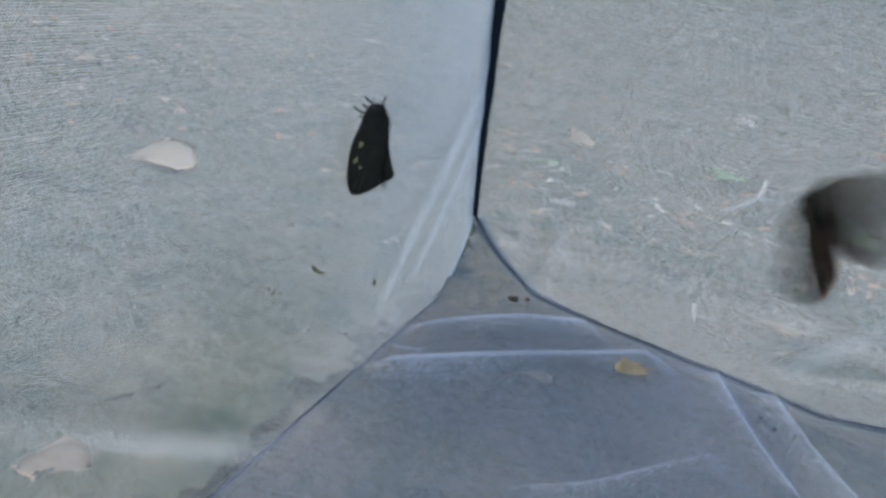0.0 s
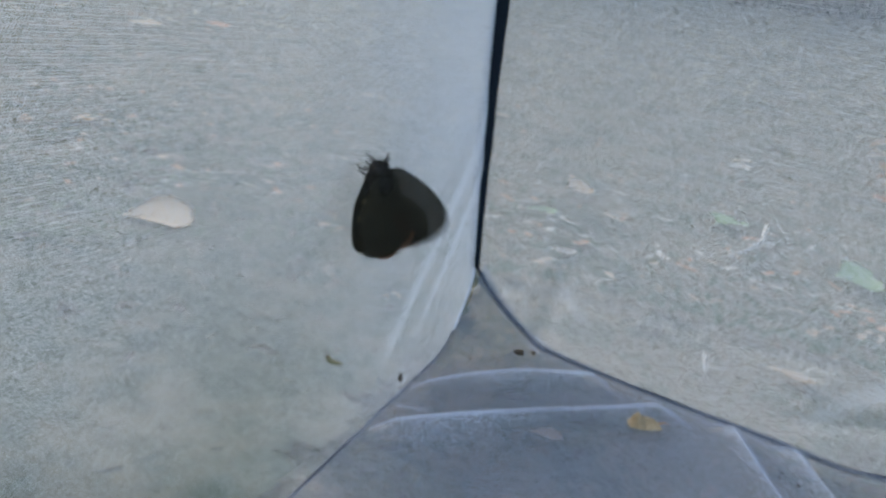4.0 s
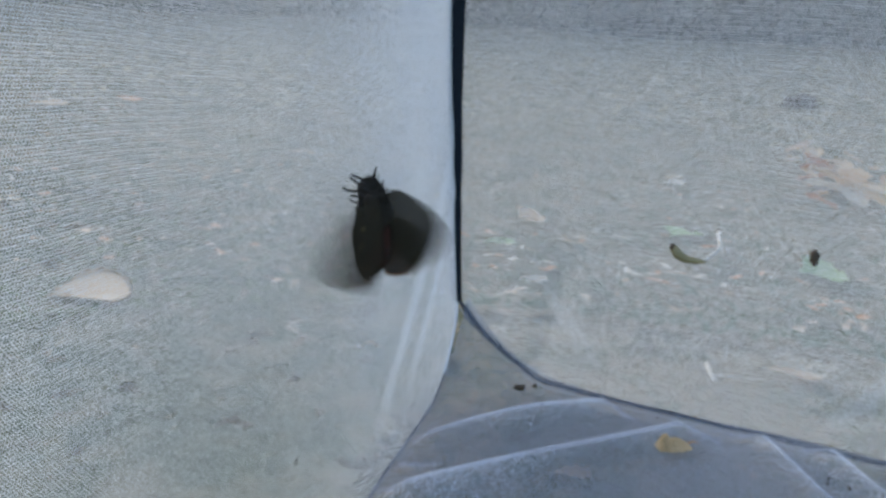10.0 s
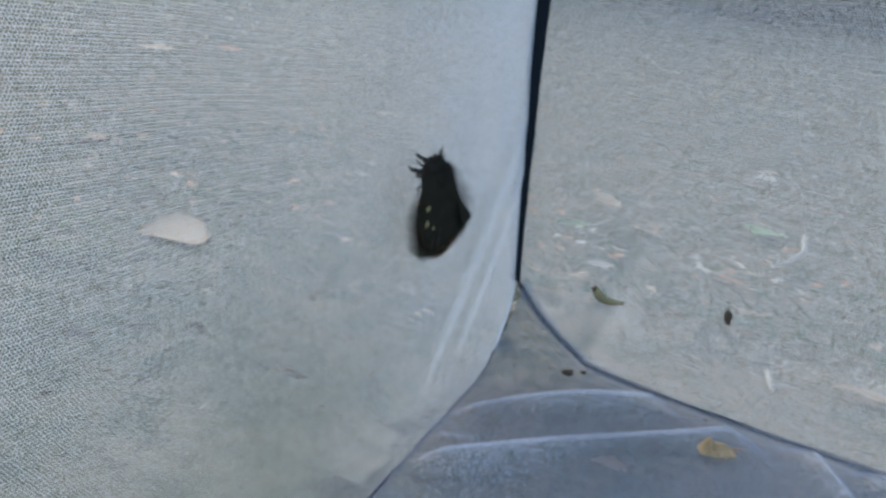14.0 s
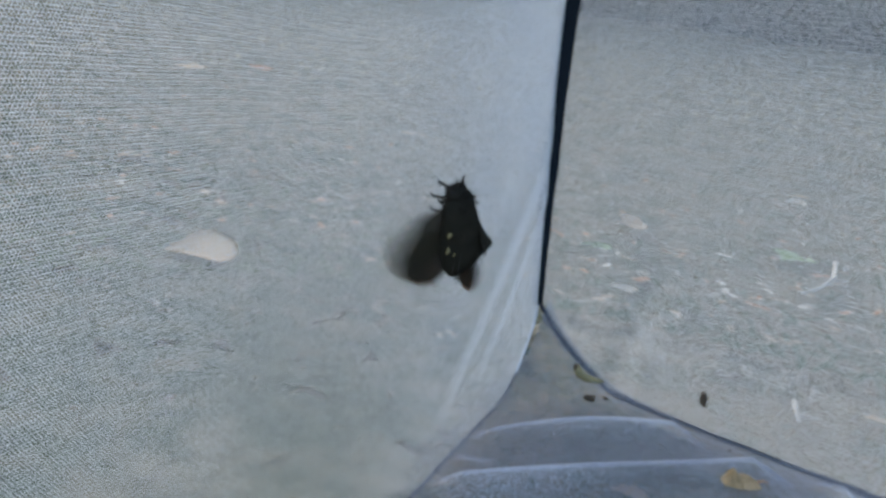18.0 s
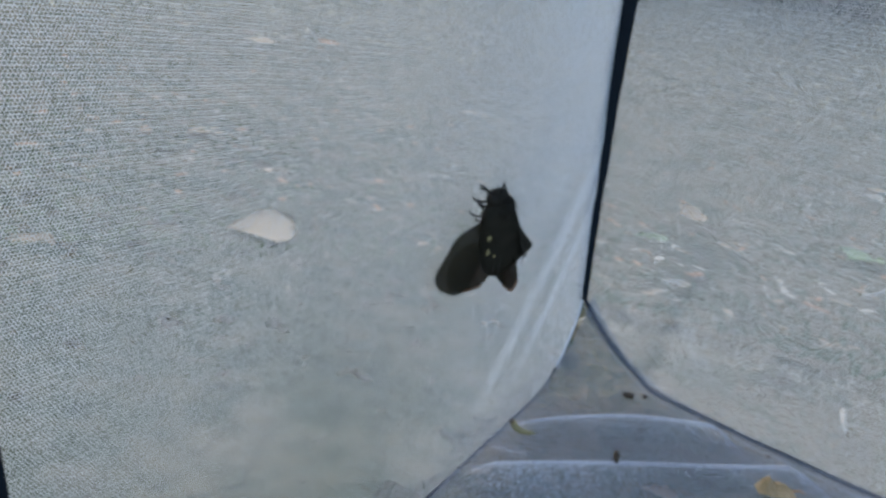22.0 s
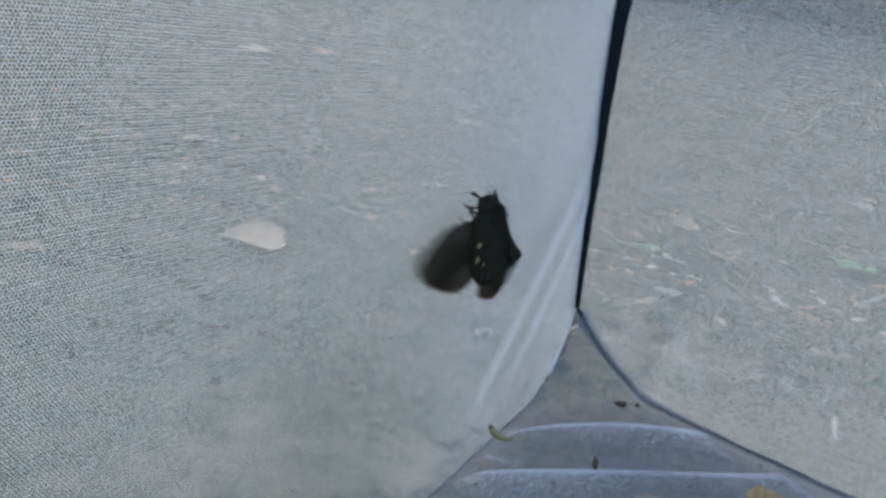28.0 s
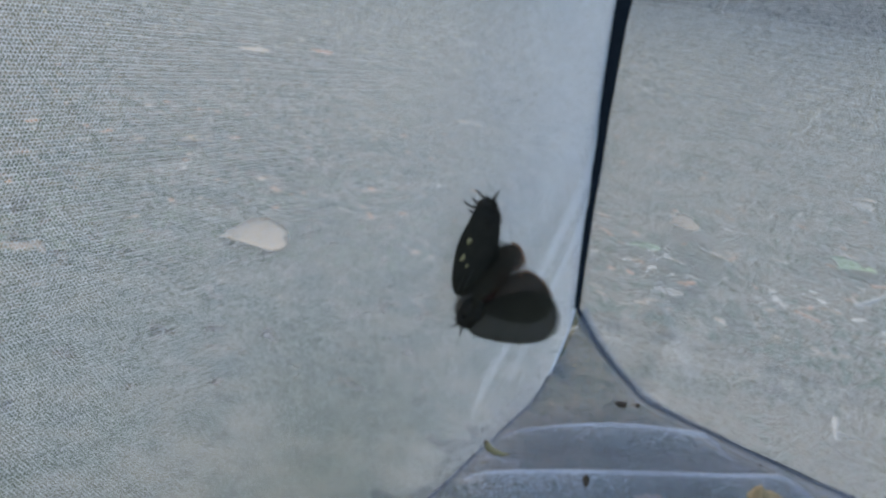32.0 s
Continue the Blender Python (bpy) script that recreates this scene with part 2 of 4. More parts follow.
SEED = [
    (0.00, -0.02632, 0.08855, 0.11582, 62.5, -8.3, 5.1), (0.50, -0.02619, 0.08867, 0.11558, 62.3, -8.2, 5.1), (1.00, -0.02605, 0.08958, 0.11529, 62.0, -8.1, 5.4),
    (2.00, -0.02551, 0.08916, 0.11571, 61.9, -8.4, 4.9), (3.00, -0.02550, 0.08835, 0.11607, 61.0, -8.4, 4.7), (4.00, -0.02523, 0.08509, 0.11710, 59.2, -8.3, 2.5),
    (4.50, -0.02537, 0.08663, 0.11644, 59.3, -8.3, 0.4), (6.50, -0.02356, 0.09016, 0.11270, 63.3, -9.5, -14.0), (7.00, -0.02502, 0.08538, 0.11477, 66.1, -10.8, -21.4),
    (7.50, -0.02593, 0.08605, 0.11541, 68.7, -11.5, -26.6), (8.00, -0.02758, 0.08399, 0.11540, 71.9, -12.4, -31.9), (8.50, -0.02715, 0.08249, 0.11419, 71.5, -12.4, -36.3),
    (9.00, -0.02619, 0.08504, 0.11336, 73.4, -12.4, -35.6), (9.50, -0.02666, 0.08769, 0.11943, 79.1, -11.9, -35.7), (10.00, -0.02577, 0.08771, 0.11882, 78.9, -10.8, -36.4),
    (10.50, -0.02627, 0.08718, 0.11881, 78.8, -9.8, -36.4), (11.00, -0.02545, 0.08805, 0.11818, 78.7, -9.2, -35.7), (11.50, -0.02546, 0.08807, 0.11823, 78.1, -9.3, -34.9),
    (12.00, -0.02499, 0.08931, 0.11796, 76.2, -9.3, -31.8), (12.50, -0.02432, 0.08915, 0.11741, 73.4, -10.1, -27.5), (13.00, -0.02435, 0.08927, 0.11866, 72.4, -12.7, -24.3),
    (13.50, -0.02464, 0.08857, 0.11881, 72.2, -14.4, -23.3), (14.00, -0.02460, 0.08821, 0.11878, 71.5, -14.5, -22.8), (14.50, -0.02485, 0.08723, 0.11900, 70.3, -14.4, -22.1),
    (16.50, -0.02486, 0.08774, 0.11889, 68.8, -14.4, -20.8), (17.00, -0.02473, 0.08827, 0.11878, 68.1, -14.3, -20.0), (17.50, -0.02496, 0.08780, 0.11889, 67.8, -14.3, -19.5),
    (18.00, -0.02521, 0.08776, 0.11827, 65.9, -13.9, -18.8), (18.50, -0.02461, 0.08943, 0.11679, 62.1, -13.5, -14.6), (19.00, -0.02452, 0.08750, 0.11853, 57.6, -13.5, -9.9),
    (20.00, -0.02557, 0.08687, 0.12190, 57.1, -14.0, -7.5), (21.00, -0.02504, 0.08769, 0.12114, 57.1, -13.9, -6.5), (23.00, -0.02406, 0.08861, 0.12030, 56.9, -13.7, -6.5),
    (25.00, -0.02445, 0.08875, 0.12044, 56.7, -13.5, -5.7), (27.50, -0.02485, 0.08864, 0.12032, 56.6, -13.5, -5.4), (28.00, -0.02453, 0.08826, 0.12054, 56.6, -13.4, -5.2),
    (30.00, -0.02491, 0.08859, 0.12035, 56.5, -13.4, -5.3), (32.00, -0.02455, 0.08873, 0.11900, 55.2, -13.1, -4.5),
]
WINGS_B = [
    (0, 72, 60, 15, -40, 80), (0.5, 10, -50, 10, -50, 60), (1, 10, -40, 10, -40, 72), (1.2, 15, -10, 15, -10, 60),
    (1.75, 20, -20, 20, -20, 68), (1.95, 56, -10, 46, -10, 16), (2.05, 56, -10, 46, -10, 16), (2.15, 20, -10, 20, -10, 68),
    (2.6, 20, 0, 20, 0, 60), (2.75, 70, 45, 50, -20, 10), (2.9, 76, 58, 48, -60, 6), (3.05, 76, 58, 48, -60, 6),
    (3.2, 40, 20, 30, -10, 60), (3.5, 76, 55, 46, -62, 8), (4, 74, 52, 44, -64, 24), (4.5, 70, 48, 40, -40, 32),
    (6.5, 66, 40, 20, -62, 32), (7, 66, 40, 0, -48, 36), (7.5, 66, 40, 4, -64, 28), (8, 0, 12, 32, -20, 52),
    (8.5, -10, 12, 60, 0, 50), (9, -30, 12, 2, -60, 60), (9.5, 64, 20, 20, -58, 40), (10, 20, 14, 50, -40, 40),
    (10.5, 66, 36, 64, 30, 8), (11, 8, 14, 62, 0, 46), (11.5, 66, 40, 66, 38, 6), (12, 66, 40, 66, 40, 4),
    (12.5, 28, 12, 46, 0, 44), (13, -10, 14, 72, 58, 3), (13.5, 2, 14, 72, 58, 10), (14, 66, 30, 60, 0, 28),
    (14.5, 66, 40, 66, 36, 5), (16.5, 8, 10, 60, 0, 52), (17, -12, 14, 72, 58, 9), (17.4, 64, 34, 72, 58, 4),
    (17.5, -22, 10, 72, 58, 6), (18, 8, 14, 72, 56, 24), (18.5, 14, 14, 72, 58, 5), (19, 2, 14, 72, 58, 1),
    (19.5, -16, 10, 72, 58, 28), (20, -10, 14, 72, 58, 2), (20.5, 18, 16, 72, 58, 2), (21, 22, 16, 72, 58, 1),
    (22, 22, 16, 72, 58, 2), (22.5, 20, 16, 72, 58, 1), (23, 24, 16, 72, 58, 5), (23.4, 18, 10, 50, 0, 48),
    (23.7, 2, 14, 72, 58, 6), (24, -14, 14, 72, 58, 1), (24.5, -2, 14, 72, 58, 1), (25, -14, 14, 72, 58, 1),
    (25.5, -16, 10, 72, 58, 9), (27.5, -2, 14, 72, 58, 1), (27.7, -2, 4, 40, 0, 64), (28, 4, 14, 66, 0, 12),
    (28.2, 4, 10, 50, 10, 40), (28.4, -2, 14, 72, 58, 1), (29, -12, 14, 72, 58, 1), (30.7, -14, 14, 72, 58, 1),
    (31, 66, 36, 72, 58, 3), (31.1, 34, 10, 34, 10, 4), (31.2, 28, -4, 66, 50, 2), (31.6, 48, -4, 66, 50, 2),
    (31.7, 66, 50, 66, 50, 8), (31.8, 50, 0, 60, 20, 24), (31.9, 52, 0, 66, 50, 4), (32, 36, 4, 66, 50, 30),
]

# ---- world, sun, exposure ----
world = bpy.data.worlds.new("sky")
world.use_nodes = True
scene.world = world
wn, wl = world.node_tree.nodes, world.node_tree.links
sky = wn.new("ShaderNodeTexSky")
sky.sky_type, sky.sun_disc = "NISHITA", False
sky.sun_elevation, sky.sun_rotation = radians(30), radians(330)
wn["Background"].inputs["Strength"].default_value = 0.15
wl.new(sky.outputs[0], wn["Background"].inputs["Color"])
sun_data = bpy.data.lights.new("sun", "SUN")
sun_data.energy, sun_data.angle, sun_data.color = 1.5, radians(60), (1.0, 0.965, 0.91)
sun = new("sun", sun_data)
sun.matrix_world = pose(0, 0, 3, 60, 0, 210)

# ---- materials ----


def ramp(nt, fac, stops):
    r = nt.nodes.new("ShaderNodeValToRGB")
    el = r.color_ramp.elements
    while len(el) < len(stops):
        el.new(0.5)
    for e, (p, c) in zip(el, stops):
        e.position, e.color = p, (*c, 1)
    nt.links.new(fac, r.inputs[0])
    return r.outputs[0]


def noise_node(nt, scale, detail=4, rough=0.6, coord="Object"):
    tc = nt.nodes.new("ShaderNodeTexCoord")
    n = nt.nodes.new("ShaderNodeTexNoise")
    n.inputs["Scale"].default_value, n.inputs["Detail"].default_value, n.inputs["Roughness"].default_value = scale, detail, rough
    nt.links.new(tc.outputs[coord], n.inputs["Vector"])
    return n.outputs["Fac"]


def material(name, stops, scale, rough=0.8, spec=0.5, metal=0.0, bump=0.3, bump_scale=None, fine=None, translucent=0.0, clear=0.0, coord="Object", depth=0.0005):
    """A surface whose colour wanders at two scales, with fine relief."""
    m = bpy.data.materials.new(name)
    m.use_nodes = True
    nt = m.node_tree
    b = nt.nodes["Principled BSDF"]
    b.inputs["Roughness"].default_value, b.inputs["Metallic"].default_value = rough, metal
    b.inputs["Specular IOR Level"].default_value = spec
    coarse = noise_node(nt, scale, coord=coord)
    small = noise_node(nt, fine or scale * 9, 6, 0.7, coord=coord)
    mix = nt.nodes.new("ShaderNodeMix")
    mix.inputs[0].default_value = 0.42
    nt.links.new(coarse, mix.inputs[2])
    nt.links.new(small, mix.inputs[3])
    colour = ramp(nt, mix.outputs[0], stops)
    nt.links.new(colour, b.inputs["Base Color"])
    bp = nt.nodes.new("ShaderNodeBump")
    bp.inputs["Strength"].default_value, bp.inputs["Distance"].default_value = bump, depth
    nt.links.new(noise_node(nt, bump_scale or scale * 14, 5, 0.65, coord=coord), bp.inputs["Height"])
    nt.links.new(bp.outputs[0], b.inputs["Normal"])
    if translucent:
        tr = nt.nodes.new("ShaderNodeBsdfTranslucent")
        nt.links.new(colour, tr.inputs["Color"])
        ms = nt.nodes.new("ShaderNodeMixShader")
        ms.inputs[0].default_value = translucent
        nt.links.new(b.outputs[0], ms.inputs[1])
        nt.links.new(tr.outputs[0], ms.inputs[2])
        nt.links.new(ms.outputs[0], nt.nodes["Material Output"].inputs[0])
        if clear:
            see, thin = nt.nodes.new("ShaderNodeBsdfTransparent"), nt.nodes.new("ShaderNodeMixShader")
            thin.inputs[0].default_value = clear
            nt.links.new(ms.outputs[0], thin.inputs[1])
            nt.links.new(see.outputs[0], thin.inputs[2])
            nt.links.new(thin.outputs[0], nt.nodes["Material Output"].inputs[0])
    return m


def grey(v, tint=(1, 1, 1)):
    return tuple(v * t for t in tint)


M_NET = material("white_netting", [(0.3, (0.76, 0.79, 0.835)), (0.7, (0.84, 0.855, 0.87))], 30, 0.7, bump=0.1, translucent=0.62)
M_NET_FLOOR = material("bluish_netting", [(0.3, (0.50, 0.54, 0.63)), (0.7, (0.60, 0.64, 0.72))], 24, 0.7, bump=0.1, translucent=0.5)
# the highlight of the floor's fold crests is put into this whiter colour
M_PLEAT = material("brightened_doubled_netting", [(0.3, (0.76, 0.79, 0.86)), (0.7, (0.86, 0.88, 0.92))], 60, 0.7, bump=0.1, translucent=0.4)
M_HEM = material("slate_blue_hem", [(0.3, (0.09, 0.115, 0.16)), (0.7, (0.15, 0.18, 0.24))], 60, 0.7, bump=0.1, translucent=0.3)
M_BINDING = material("black_binding", [(0.3, (0.004, 0.007, 0.012)), (0.7, (0.012, 0.017, 0.025))], 300, 0.85, spec=0.15, bump=0.5, bump_scale=1800)
M_PIPING = material("navy_piping", [(0.3, (0.007, 0.012, 0.028)), (0.7, (0.018, 0.028, 0.055))], 400, 0.6, bump=0.6, bump_scale=1500)
M_STITCH = material("pale_thread", [(0.3, (0.45, 0.5, 0.6)), (0.7, (0.62, 0.67, 0.75))], 400, 0.6)
M_GROUND = material("bare_soil_with_moss", [(0.30, (0.04, 0.032, 0.024)), (0.39, (0.15, 0.12, 0.078)), (0.46, (0.135, 0.145, 0.08)), (0.52, (0.27, 0.215, 0.145)), (0.57, (0.19, 0.19, 0.115)), (0.62, (0.40, 0.285, 0.205)), (0.70, (0.58, 0.50, 0.38))], 13, 0.95, bump=1.0, bump_scale=110, fine=190, depth=0.008)
M_STRAW = material("dry_straw", [(0.3, (0.44, 0.39, 0.30)), (0.7, (0.70, 0.65, 0.54))], 25, 0.8, translucent=0.2)
# dry grass with sunlight mixed into its colour
M_DRY = material("sunlit_dry_grass", [(0.3, (0.46, 0.40, 0.26)), (0.7, (0.74, 0.66, 0.46))], 25, 0.8, translucent=0.3)
M_GRASS = material("short_grass", [(0.3, (0.05, 0.08, 0.03)), (0.7, (0.12, 0.16, 0.07))], 20, 0.7, translucent=0.25)
# the moss colour includes the shade on the ground left of the cage
M_MOSS = material("shaded_moss", [(0.3, (0.032, 0.046, 0.030)), (0.46, (0.072, 0.092, 0.058)), (0.56, (0.155, 0.148, 0.10)), (0.68, (0.27, 0.24, 0.17))], 16, 0.85, spec=0.2, fine=70, translucent=0.15)
M_LEAF_TAN = material("dry_leaf_tan", [(0.3, (0.52, 0.38, 0.25)), (0.55, (0.68, 0.53, 0.38)), (0.75, (0.80, 0.68, 0.53))], 60, 0.7, bump=0.6, bump_scale=500, translucent=0.2)
M_LEAF_PALE = material("dry_leaf_pale", [(0.3, (0.66, 0.51, 0.34)), (0.7, (0.86, 0.72, 0.54))], 60, 0.7, bump=0.5, bump_scale=500, translucent=0.2)
M_FLAKE = material("bleached_leaf_flake", [(0.3, (0.62, 0.55, 0.45)), (0.7, (0.86, 0.80, 0.70))], 60, 0.7, bump=0.4, bump_scale=500, translucent=0.2)
M_LEAF_GREEN = material("faded_green_leaf", [(0.3, (0.40, 0.52, 0.28)), (0.7, (0.60, 0.70, 0.46))], 50, 0.6, bump=0.5, bump_scale=500, translucent=0.25)
M_LEAF_RUST = material("rusty_leaf", [(0.3, (0.52, 0.27, 0.13)), (0.7, (0.76, 0.48, 0.28))], 50, 0.7, bump=0.5, bump_scale=500, translucent=0.2)
M_LEAF_OCHRE = material("crumpled_ochre_leaf", [(0.3, (0.50, 0.36, 0.19)), (0.5, (0.74, 0.58, 0.36)), (0.8, (0.88, 0.76, 0.56))], 160, 0.65, bump=0.7, bump_scale=900, translucent=0.35)
M_TWIG = material("pale_twig", [(0.3, (0.42, 0.38, 0.32)), (0.7, (0.64, 0.6, 0.53))], 120, 0.8, bump=0.6, bump_scale=700)
M_CRUMB = material("dark_crumb", [(0.3, (0.03, 0.022, 0.015)), (0.7, (0.12, 0.08, 0.05))], 600, 0.9, bump=0.8, bump_scale=1500)
M_STEM = material("yellow_stem", [(0.3, (0.17, 0.14, 0.065)), (0.7, (0.29, 0.25, 0.13))], 400, 0.7, bump=0.4, bump_scale=1500)
M_HEDGE = material("hedge_leaves", [(0.3, (0.020, 0.034, 0.026)), (0.7, (0.06, 0.085, 0.06))], 3, 0.6, translucent=0.2, depth=0.01)
M_BARK = material("hedge_wood", [(0.3, (0.05, 0.04, 0.03)), (0.7, (0.12, 0.10, 0.08))], 8, 0.9, depth=0.01)
M_WING = material("black_wing_scales", [(0.3, (0.021, 0.019, 0.0145)), (0.6, (0.031, 0.027, 0.020)), (0.8, (0.068, 0.058, 0.042))], 220, 0.9, spec=0.12, bump=0.4, bump_scale=3000, translucent=0.12, depth=0.0001)
M_WING_THIN = material("thin_smoky_wing_scales", [(0.3, (0.028, 0.024, 0.016)), (0.6, (0.046, 0.039, 0.026)), (0.8, (0.09, 0.075, 0.05))], 160, 0.9, spec=0.12, bump=0.4, bump_scale=3000, translucent=0.25, clear=0.22, depth=0.0001)
M_HINDWING = material("dusky_orange_wing_scales", [(0.3, (0.030, 0.021, 0.014)), (0.6, (0.050, 0.033, 0.021)), (0.8, (0.10, 0.055, 0.03))], 160, 0.9, spec=0.12, bump=0.4, bump_scale=3000, translucent=0.25, clear=0.18, depth=0.0001)
M_FRINGE = material("orange_wing_edge", [(0.3, (0.11, 0.045, 0.018)), (0.7, (0.23, 0.10, 0.042))], 300, 0.7, translucent=0.12)
M_SPOT = material("cream_yellow_spot", [(0.3, (0.24, 0.19, 0.08)), (0.7, (0.38, 0.31, 0.15))], 500, 0.7)
M_VEIN = material("grey_vein", [(0.3, (0.012, 0.011, 0.009)), (0.7, (0.030, 0.028, 0.022))], 500, 0.7)
M_FUR = material("black_fur", [(0.3, (0.013, 0.0115, 0.0095)), (0.7, (0.036, 0.031, 0.025))], 500, 0.95, spec=0.1)
M_RED_FUR = material("dark_red_fur", [(0.3, (0.022, 0.011, 0.009)), (0.7, (0.055, 0.024, 0.018))], 500, 0.95, spec=0.1)
M_CHITIN = material("black_chitin", [(0.3, (0.008, 0.007, 0.006)), (0.7, (0.018, 0.016, 0.013))], 700, 0.6, spec=0.25)


def part(name, bm, mat, parent, label="", smooth=True):
    me = bpy.data.meshes.new(name)
    bm.to_mesh(me)
    bm.free()
    me.materials.append(mat)
    if smooth:
        me.shade_smooth()
    ob = new(name, me)
    ob.parent = parent
    return tagged(ob, label)


def mesh_from(name, verts, faces, mat, parent=None, smooth=False):
    """One mesh out of numpy arrays of places and of quads."""
    me = bpy.data.meshes.new(name)
    me.vertices.add(len(verts))
    me.vertices.foreach_set("co", np.ascontiguousarray(verts, np.float32).ravel())
    k = faces.shape[1]
    me.loops.add(faces.size)
    me.loops.foreach_set("vertex_index", faces.astype(np.int32).ravel())
    me.polygons.add(len(faces))
    me.polygons.foreach_set("loop_start", np.arange(0, faces.size, k, dtype=np.int32))
    me.polygons.foreach_set("use_smooth", np.full(len(faces), smooth))
    me.update(calc_edges=True)
    me.materials.append(mat)
    ob = new(name, me)
    ob.parent = parent
    return ob


def tube(bm, pts, radii, sides=8, squash=1.0):
    """A round bar along pts, closed at both ends; radii one number or one a point."""
    pts = [Vector(p) for p in pts]
    if not hasattr(radii, "__len__"):
        radii = [radii] * len(pts)
    rings, up = [], None
    for i, p in enumerate(pts):
        d = (pts[min(i + 1, len(pts) - 1)] - pts[max(i - 1, 0)]).normalized()
        up = d.orthogonal() if up is None else (up - d * up.dot(d))
        up.normalize()
        side = d.cross(up)
        rings.append([bm.verts.new(p + float(radii[i]) * (math.cos(a) * up + squash * math.sin(a) * side)) for a in (2 * math.pi * k / sides for k in range(sides))])
    for a, b in zip(rings, rings[1:]):
        for k in range(sides):
            bm.faces.new((a[k], a[(k + 1) % sides], b[(k + 1) % sides], b[k]))
    bm.faces.new(rings[0][::-1])
    bm.faces.new(rings[-1])


def ball(bm, centre, size, u=12, v=8, lump=0.0):
    m = Matrix.LocRotScale(centre, None, size)
    r = bmesh.ops.create_uvsphere(bm, u_segments=u, v_segments=v, radius=1, matrix=m)
    if lump:
        for w in r["verts"]:
            w.co += (w.co - Vector(centre)) * lump * noise.noise(w.co * 900)


# ---- the net cage: two walls, a floor, piping and bindings ----
C = Vector((CORNER[0], CORNER[1], 0))
DL = Vector((*LEFT, 0)).normalized()          # along the left wall, away from the corner
DR = Vector((*RIGHT, 0)).normalized()         # along the right wall, away from the corner
NL = Vector((-DL.y, DL.x, 0))                 # into the cage from the left wall
if NL.dot(DR) < 0:
    NL = -NL
NR = Vector((-DR.y, DR.x, 0))
if NR.dot(DL) < 0:
    NR = -NR
HIGH = 0.172


def hem(s):
    """Height of the wall's lower edge, s metres from the corner: drawn up where the three sheets meet."""
    return POLE_END * np.clip(1 - np.asarray(s) / HEM_RUN, 0, 1) ** 2.2


def hem_right(s):
    """The right wall's lower edge, which also lifts towards its far end."""
    return hem(s) + 0.009 * np.clip((np.asarray(s) - 0.160) / 0.035, 0, 1) ** 1.5


def lean(z):
    return CAGE_LEAN[0] * z + CAGE_LEAN[1] * z * z


def gauss(x, w):
    return np.exp(-(x / w) ** 2)


def left_wall(s, z):
    """Bulge of the left wall into the cage: soft folds beside the corner and a sag near the floor."""
    z = np.asarray(z)
    bulge = 0.0
    for s0, lean, w, h, top in LEFT_FOLDS:
        bulge = bulge + h * gauss(s - (s0 + lean * z), w) * np.clip((top - z) / 0.05, 0, 1) * np.clip((z - 0.008) / 0.030, 0, 1) ** 1.5
    for s0, z0, slope, w, h in LOW_FOLDS:
        bulge = bulge + h * gauss(z - z0 - slope * (s - s0), w) * np.clip((s - 0.135) / 0.05, 0, 1) * np.clip(z / 0.014, 0, 1)
    bulge = bulge + 0.0012 * np.sin(s * 31 + 1) * np.sin(z * 27)
    return bulge * np.clip(s / 0.006, 0, 1)


def right_wall(s, z):
    bulge = 0.0014 * np.sin(s * 23 + 0.4) * np.sin(np.asarray(z) * 25 + 0.5)
    bulge = bulge + 0.0022 * gauss(s - 0.035 - 0.25 * z, 0.006) * np.clip((0.07 - z) / 0.05, 0, 1)
    bulge = bulge + 0.0035 * gauss(z - 0.020 - 0.35 * (s - 0.16), 0.004) * np.clip((s - 0.13) / 0.05, 0, 1)
    return bulge * np.clip(s / 0.006, 0, 1)


def left_place(s, z, out=0.0):
    b = left_wall(s, z) + out
    return np.stack([C.x + DL.x * s + NL.x * b + lean(z), C.y + DL.y * s + NL.y * b, z + 0 * s], -1)


def right_place(s, z, out=0.0):
    b = right_wall(s, z) + out
    return np.stack([C.x + DR.x * s + NR.x * b + lean(z), C.y + DR.y * s + NR.y * b, z + 0 * s], -1)


def ridge(a, b, p, q, bow, w, h):
    """A fold of the floor sheet from p to q (in metres along the right and left walls), bowed sideways: a soft slope on one side, a steep one behind."""
    d = np.array(q) - np.array(p)
    n = np.hypot(*d)
    d = d / n
    t = ((a - p[0]) * d[0] + (b - p[1]) * d[1]) / n
    off = (a - p[0]) * -d[1] + (b - p[1]) * d[0] - bow * 4 * t * (1 - t)
    return h * np.where(off > 0, gauss(off, w), gauss(off, 0.0032)) * np.clip(t / 0.08, 0, 1) * np.clip((1 - t) / 0.08, 0, 1)


def floor_height(a, b):
    z = hem(a) * np.clip(1 - b / HEM_RUN, 0, 1) ** 2.2 + 0.0012
    z = z + (hem_right(a) - hem(a)) * np.clip(1 - b / 0.035, 0, 1) ** 2
    for f in FLOOR_FOLDS:
        z = z + ridge(a, b, *f[:5])
    return z + 0.0009 * (np.sin(a * 55 + 40 * b) * np.sin(b * 47 + 1) + 1)


def floor_place(a, b, out=0.0):
    return np.stack([C.x + DR.x * a + DL.x * b, C.y + DR.y * a + DL.y * b, floor_height(a, b) + out], -1)


